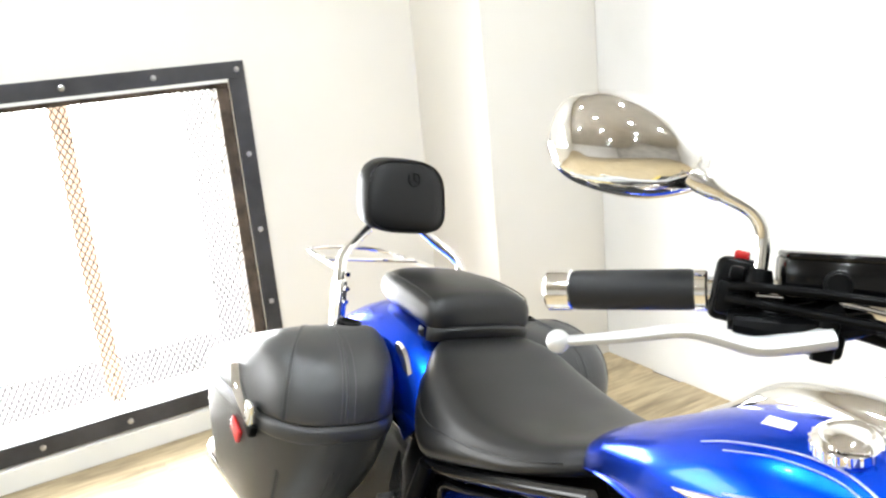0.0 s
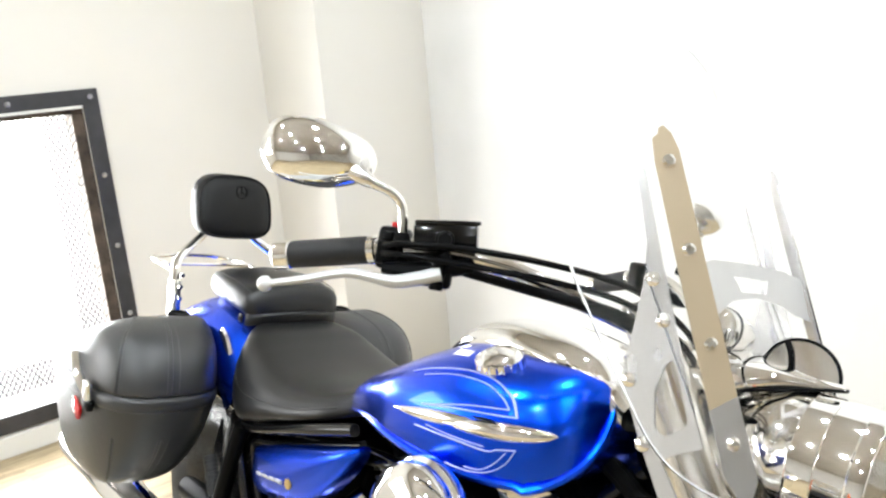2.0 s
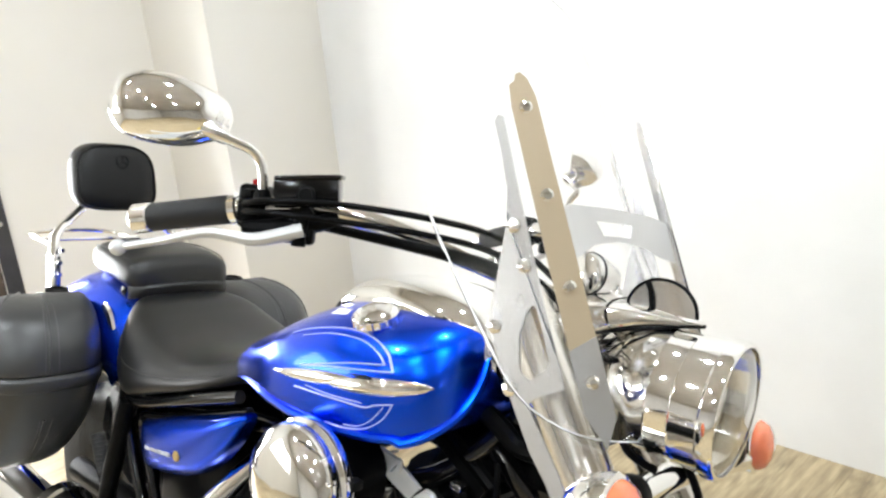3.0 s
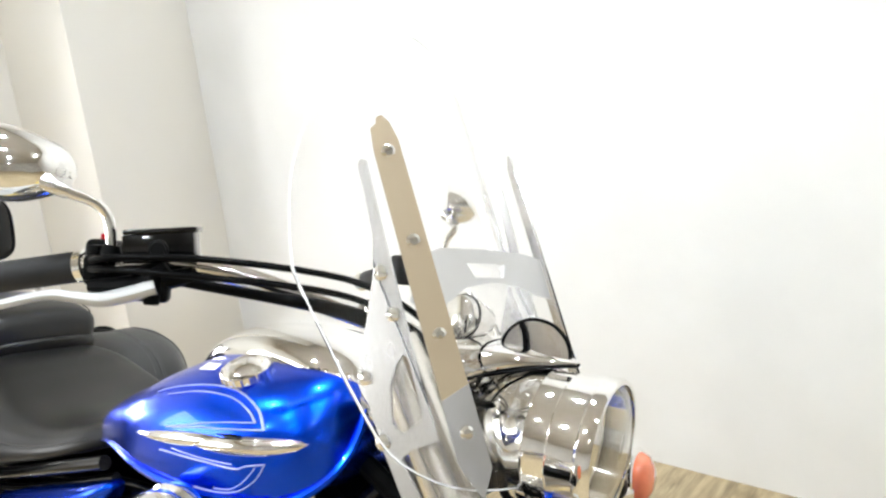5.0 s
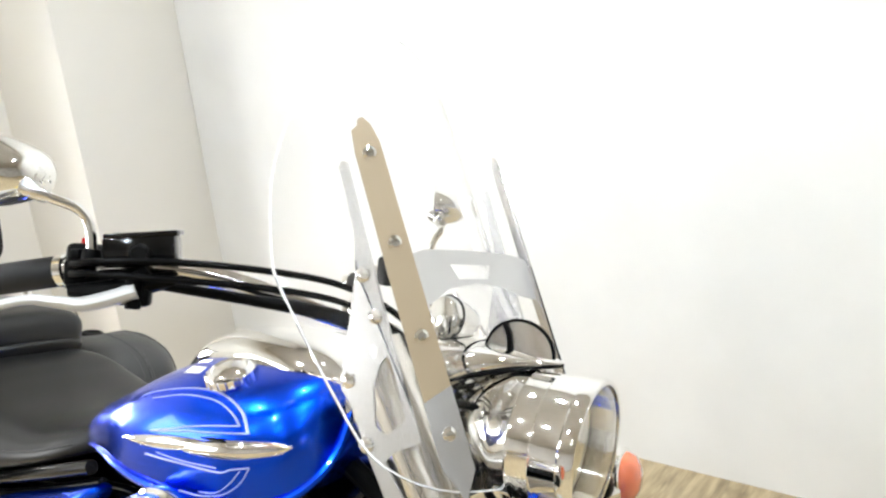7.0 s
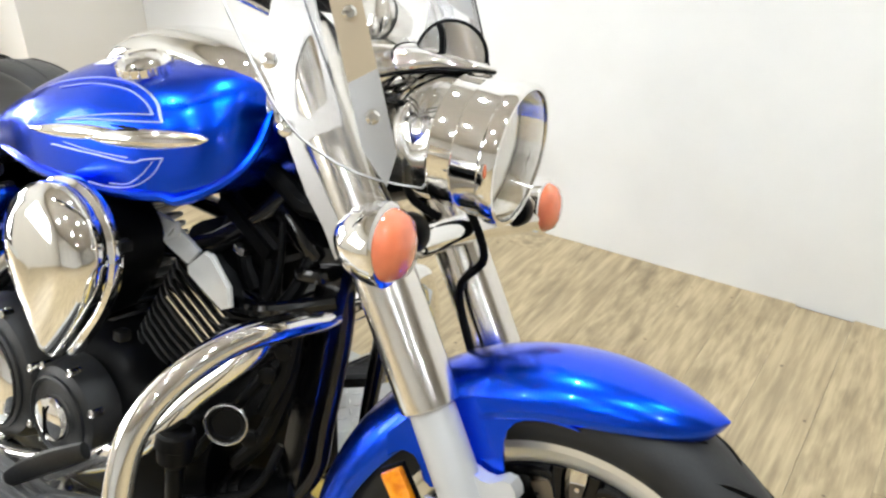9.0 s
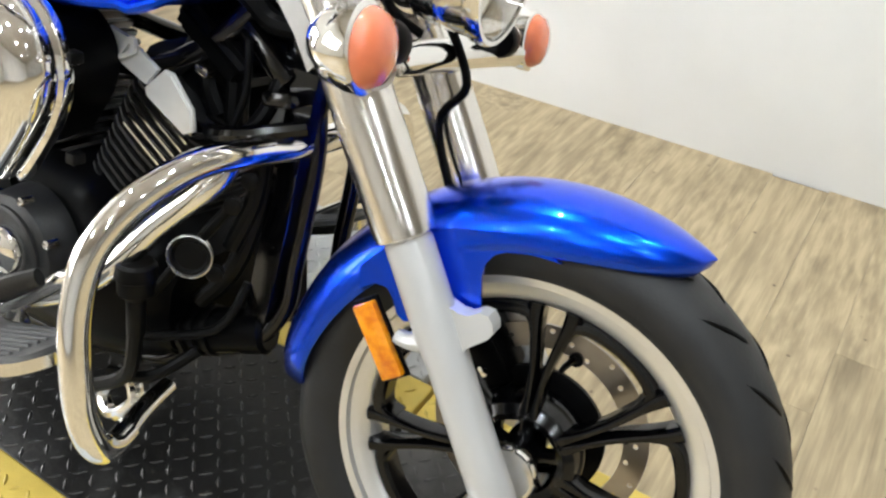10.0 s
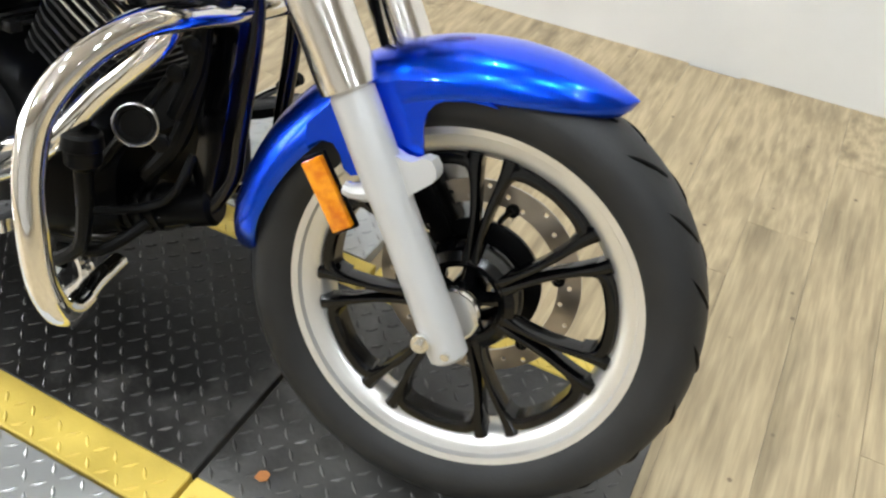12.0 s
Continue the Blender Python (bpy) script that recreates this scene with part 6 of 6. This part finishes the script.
# engine guard, both sides in one bent bar
bm = bmesh.new()
right = [(-0.37, -0.05, 0.622), (-0.38, -0.13, 0.625), (-0.398, -0.20, 0.618), (-0.420, -0.265, 0.582), (-0.436, -0.31, 0.525), (-0.438, -0.33, 0.45), (-0.430, -0.337, 0.38), (-0.424, -0.335, 0.32), (-0.418, -0.322, 0.275), (-0.424, -0.295, 0.252), (-0.44, -0.26, 0.245)]
tube(bm, [(x, -y, z) for x, y, z in right[::-1]] + right, 0.0185, 18, 6)
guard = bp("engine_guard", bm, M_CHROME, "chrome tubular engine guard")
for side in (-1, 1):
    bm = bmesh.new()
    tube(bm, [(-0.44, side * 0.26, 0.245), (-0.47, side * 0.21, 0.235), (-0.50, side * 0.14, 0.225)], 0.016, 12, 4)
    part("guard_foot", bm, M_CHROME, guard)

# exhaust
bm = bmesh.new()
tube(bm, [(-0.50, -0.075, 0.615), (-0.435, -0.10, 0.612), (-0.425, -0.14, 0.575), (-0.485, -0.172, 0.505), (-0.54, -0.212, 0.425), (-0.62, -0.23, 0.365), (-0.74, -0.235, 0.315), (-0.90, -0.24, 0.275), (-1.3, -0.25, 0.24)], 0.017, 16, 6)
ex1 = bp("exhaust_header", bm, M_CHROME, "chrome exhaust header pipe")
bm = bmesh.new()
tube(bm, [(-1.00, -0.10, 0.56), (-1.04, -0.17, 0.48), (-1.09, -0.205, 0.41), (-1.2, -0.23, 0.34), (-1.4, -0.25, 0.30)], 0.026, 16, 6)
bp("exhaust_header", bm, M_CHROME, "chrome exhaust header pipe")
bm = bmesh.new()
lathe(bm, [(0, 0.03), (0.05, 0.045), (0.15, 0.052), (0.85, 0.055), (0.9, 0.048), (0.9, 0.04)], (-1.30, -0.255, 0.255), (-0.995, -0.03, 0.06), 28)
bp("silencer", bm, M_CHROME, "long chrome silencer")
# shock and stay behind the side cover
bm = bmesh.new()
tube(bm, [(-1.36, -0.19, 0.60), (-1.40, -0.20, 0.44), (-1.44, -0.20, 0.33)], [0.016, 0.02, 0.016], 12, 4)
tube(bm, [(-1.36, -0.15, 0.56), (-1.52, -0.16, 0.40)], 0.02, 12, 2)
bp("shock_absorber", bm, M_BLACK, "black rear shock absorber")

# folded passenger footpeg
bm = bmesh.new()
prof = [(0, 0.012), (0.002, 0.016)]
for k in range(9):
    prof += [(0.004 + 0.009 * k, 0.0165), (0.010 + 0.009 * k, 0.0165), (0.011 + 0.009 * k, 0.0145), (0.0125 + 0.009 * k, 0.0145)]
prof += [(0.088, 0.016), (0.090, 0.012)]
lathe(bm, prof, (-1.482, -0.20, 0.492), (0.50, 0.0, -0.87), 20)
peg = bp("passenger_footpeg", bm, M_RUBBER, "folded footpeg with a ribbed black rubber")
bm = bmesh.new()
slab(bm, [(-1.452, 0.41), (-1.425, 0.42), (-1.40, 0.33), (-1.37, 0.26), (-1.41, 0.25), (-1.44, 0.33)], 0.014, lambda u, v, w: (u, -0.185 - w, v))
part("bracket", bm, M_DARK, peg)
for x, z in ((-1.428, 0.395), (-1.422, 0.36), (-1.41, 0.31)):
    bm = bmesh.new()
    lathe(bm, [(0, 0.008), (0.006, 0.008), (0.008, 0.005), (0.008, 0.0)], (x, -0.199, z), (0, -1, 0), 10)
    part("bolt", bm, M_POLISH, peg)
bm = bmesh.new()
slab(bm, [(-1.50, 0.50), (-1.478, 0.575), (-1.47, 0.578), (-1.452, 0.50), (-1.43, 0.42), (-1.445, 0.41)], 0.004, lambda u, v, w: (u, -0.178 - w, v), [[(-1.476, 0.53), (-1.468, 0.53), (-1.466, 0.522), (-1.474, 0.52)], [(-1.466, 0.50), (-1.458, 0.50), (-1.456, 0.492), (-1.464, 0.49)]])
bp("bag_bracket", bm, M_POLISH, "pierced steel saddlebag bracket")
bm = bmesh.new()
lathe(bm, [(0, 0.045), (0.004, 0.052), (0.05, 0.058), (0.056, 0.064), (0.085, 0.064), (0.09, 0.056)], (-1.46, -0.25, 0.305), (-0.98, -0.03, 0.02), 28)
bp("exhaust_collar", bm, M_CHROME, "chrome collar where the exhaust pipes meet")

M_HORN = mat("dull_steel", (0.55, 0.55, 0.55), 0.25, 1.0, vary=0.3, scale=30)
# horn, pedal master and clutter in front of the engine
bm = bmesh.new()
lathe(bm, [(0, 0.013), (0.02, 0.026), (0.03, 0.028), (0.034, 0.0265), (0.034, 0.023), (0.03, 0.020), (0.03, 0.0)], (-0.463, -0.13, 0.465), (0.55, -0.83, 0.1), 32)
horn = bp("horn", bm, M_DARK, "round dark horn with a bright ring")
bm = bmesh.new()
lathe(bm, [(0.028, 0.0295), (0.036, 0.0300), (0.037, 0.0280), (0.034, 0.0262)], (-0.463, -0.13, 0.465), (0.55, -0.83, 0.1), 32, close=True)
part("ring", bm, M_HORN, horn)
bm = bmesh.new()
lathe(bm, [(0, 0.022), (0.004, 0.026), (0.022, 0.028), (0.024, 0.025), (0.045, 0.024), (0.055, 0.013), (0.11, 0.012)], (-0.50, -0.195, 0.452), (0.0, 0.0, -1), 24)
bp("pedal_reservoir", bm, M_HOSE, "black rear-brake master cylinder cap")
for pts, r, nm in (([(-0.50, -0.195, 0.35), (-0.515, -0.195, 0.27), (-0.58, -0.20, 0.22)], 0.011, "brake_pipe"), ([(-0.46, -0.12, 0.30), (-0.50, -0.17, 0.26), (-0.56, -0.19, 0.25)], 0.009, "drain_hose"), ([(-0.44, -0.10, 0.52), (-0.47, -0.13, 0.46), (-0.52, -0.15, 0.38)], 0.008, "horn_wire"), ([(-0.43, -0.06, 0.40), (-0.45, -0.10, 0.33), (-0.55, -0.16, 0.30)], 0.007, "drain_hose"), ([(-0.40, -0.085, 0.60), (-0.405, -0.09, 0.54), (-0.43, -0.10, 0.47)], 0.012, "harness"), ([(-0.42, -0.05, 0.62), (-0.42, -0.06, 0.53), (-0.45, -0.07, 0.42), (-0.50, -0.08, 0.35)], 0.014, "harness")):
    bm = bmesh.new()
    tube(bm, pts, r, 10, 4)
    bp(nm, bm, M_HOSE, "black hose or cable by the frame")
for x, y, z in ((-0.405, -0.098, 0.575), (-0.425, -0.105, 0.535), (-0.445, -0.11, 0.43)):
    bm = bmesh.new()
    lathe(bm, [(0, 0.012), (0.012, 0.012), (0.014, 0.008), (0.014, 0.0)], (x, y, z), (0.6, -0.8, 0.1), 12)
    bp("bolt", bm, M_DARK, "dark bolt head")
bm = bmesh.new()
box(bm, (-0.425, 0.0, 0.42), (0.05, 0.07, 0.16), (0, -8, 0), 0.012)
bp("rectifier", bm, M_BLACK, "black rectifier block between the down tubes")
bm = bmesh.new()
cyl(bm, (-0.56, -0.085, 0.275), (-0.40, -0.04, 0.325), 0.034, seg=28, bevel=0.006)
oil = bp("oil_filter", bm, M_BLACK, "finned black oil filter cover")
for k in range(4):
    bm = bmesh.new()
    q = V(-0.545, -0.081, 0.28) + V(0.16, 0.045, 0.05) * (0.12 * k)
    cyl(bm, q, q + V(0.16, 0.045, 0.05) * 0.045, 0.039, seg=28)
    part("fin", bm, M_DARK, oil)

M_PAD = mat("worn_pad_rubber", (0.085, 0.085, 0.085), 0.55, vary=0.35, scale=18, grain=0.3)
# footboards, brake pedal, side stand loop
def board_outline(grow):
    """A footboard's outline in plan, rounded at both ends."""
    return [(q.x, q.y) for q in smooth_path([V(x * 1.0, y * grow, 0) for x, y in ((-0.545, -0.056), (-0.505, -0.044), (-0.484 - (1 - grow) * 0.07, 0.0), (-0.500, 0.044), (-0.545, 0.060), (-0.80, 0.062), (-0.855, 0.048), (-0.875 + (1 - grow) * 0.07, 0), (-0.855, -0.045), (-0.80, -0.058), (-0.545, -0.056))], 4)[:-1]]


for s in (-1, 1):
    lift_up = lambda u: 0.40 * max(0, u + 0.66)
    bm = bmesh.new()
    slab(bm, board_outline(1.0), 0.018, lambda u, v, w: (u, s * 0.315 + v, 0.290 + w + lift_up(u)))
    fb = bp("footboard", bm, M_POLISH, "footboard with a ribbed black rubber pad")
    bm = bmesh.new()
    slab(bm, board_outline(0.78), 0.010, lambda u, v, w: (u, s * 0.315 + v, 0.304 + w + lift_up(u)))
    part("rubber_pad", bm, M_PAD, fb)
    for k in range(7):
        for x0, x1 in ((-0.84, -0.67), (-0.655, -0.53)):
            bm = bmesh.new()
            y = s * 0.315 - 0.036 + 0.012 * k
            tube(bm, [(x0, y, 0.315 + lift_up(x0)), (x1, y, 0.315 + lift_up(x1))], 0.0026, 6, 1)
            part("rib", bm, M_PAD, fb)
bm = bmesh.new()
tube(bm, [(-0.725, -0.30, 0.322), (-0.68, -0.30, 0.356), (-0.61, -0.30, 0.404), (-0.545, -0.30, 0.446)], [0.012, 0.016, 0.016, 0.012], 10, 4, flat=0.55, up=(0, 1, 0))
pedal = bp("brake_pedal", bm, M_DARK, "dark rubber-covered brake pedal on a chrome arm")
bm = bmesh.new()
tube(bm, [(-0.715, -0.25, 0.30), (-0.665, -0.255, 0.340), (-0.585, -0.27, 0.400), (-0.515, -0.285, 0.452), (-0.475, -0.285, 0.470)], [0.013, 0.012, 0.011, 0.012, 0.010], 12, 4)
part("arm", bm, M_POLISH, pedal, "chrome pedal arm")
bm = bmesh.new()
tube(bm, [(-0.665, -0.255, 0.335), (-0.690, -0.25, 0.285), (-0.700, -0.24, 0.235)], [0.011, 0.014, 0.012], 12, 4)
cyl(bm, (-0.70, -0.225, 0.285), (-0.70, -0.265, 0.285), 0.019, seg=20, bevel=0.003)
part("pivot", bm, M_POLISH, pedal, "polished pivot casting")
bm = bmesh.new()
tube(bm, [(-0.68, 0.325, 0.285), (-0.62, 0.328, 0.332), (-0.555, 0.33, 0.380)], 0.0075, 10, 4)
shift = bp("shift_lever", bm, M_POLISH, "polished shift lever with a rubber toe piece")
bm = bmesh.new()
cyl(bm, (-0.56, 0.33, 0.376), (-0.515, 0.33, 0.408), 0.012, seg=14, bevel=0.002)
part("toe_piece", bm, M_BLACK, shift, "black rubber toe piece")
bm = bmesh.new()
tube(bm, [(-0.60, -0.135, 0.205), (-0.565, -0.145, 0.205), (-0.548, -0.155, 0.182), (-0.575, -0.16, 0.150), (-0.612, -0.15, 0.128), (-0.638, -0.14, 0.142), (-0.628, -0.132, 0.168)], 0.012, 10, 5)
bp("frame_loop", bm, M_POLISH, "cast tie-down loop under the frame")
bm = bmesh.new()
tube(bm, [(-0.95, 0.14, 0.24), (-0.97, 0.20, 0.12), (-0.99, 0.245, 0.058)], 0.013, 10, 3)
bp("side_stand", bm, M_BLACK, "black side stand, folded out")

# ---- floor planks ----
PW, PL, GAP = 0.152, 1.22, 0.0006
rnd = random.Random(3)
plank_mesh = None
bm = bmesh.new()
box(bm, (0, 0, -0.002), (PW - GAP, PL - GAP, 0.012), bevel=0.0003, seg=1)
plank_mesh = bpy.data.meshes.new("plank")
bm.to_mesh(plank_mesh)
bm.free()
plank_mesh.materials.append(M_PLANK)
far_planks = bmesh.new()
x = X0 + PW / 2
while x < X1:
    y = Y0 - rnd.uniform(0, PL)
    while y - PL / 2 < Y1 - 0.02:
        lo, hi = max(y - PL / 2, Y0), min(y + PL / 2, Y1)
        if hi - lo > 0.02:
            if x < 2.6 and hi > -4.2:
                ob = new("plank", plank_mesh)
                ob.parent = floor
                ob.location = (x, (lo + hi) / 2, FLOOR - 0.004)
                ob.scale.y = (hi - lo) / PL
            else:
                a, b, zt, zb = PW / 2 - GAP / 2, (hi - lo) / 2 - GAP / 2, FLOOR, FLOOR - 0.012
                c = (lo + hi) / 2
                q = [far_planks.verts.new((x + u * a, c + v * b, w)) for w in (zb, zt) for u, v in ((-1, -1), (1, -1), (1, 1), (-1, 1))]
                for f in ((4, 5, 6, 7), (0, 1, 5, 4), (1, 2, 6, 5), (2, 3, 7, 6), (3, 0, 4, 7)):
                    far_planks.faces.new([q[k] for k in f])
        y += PL
    x += PW
tagged(part("far_planks", far_planks, M_PLANK, floor), kind="stuff")
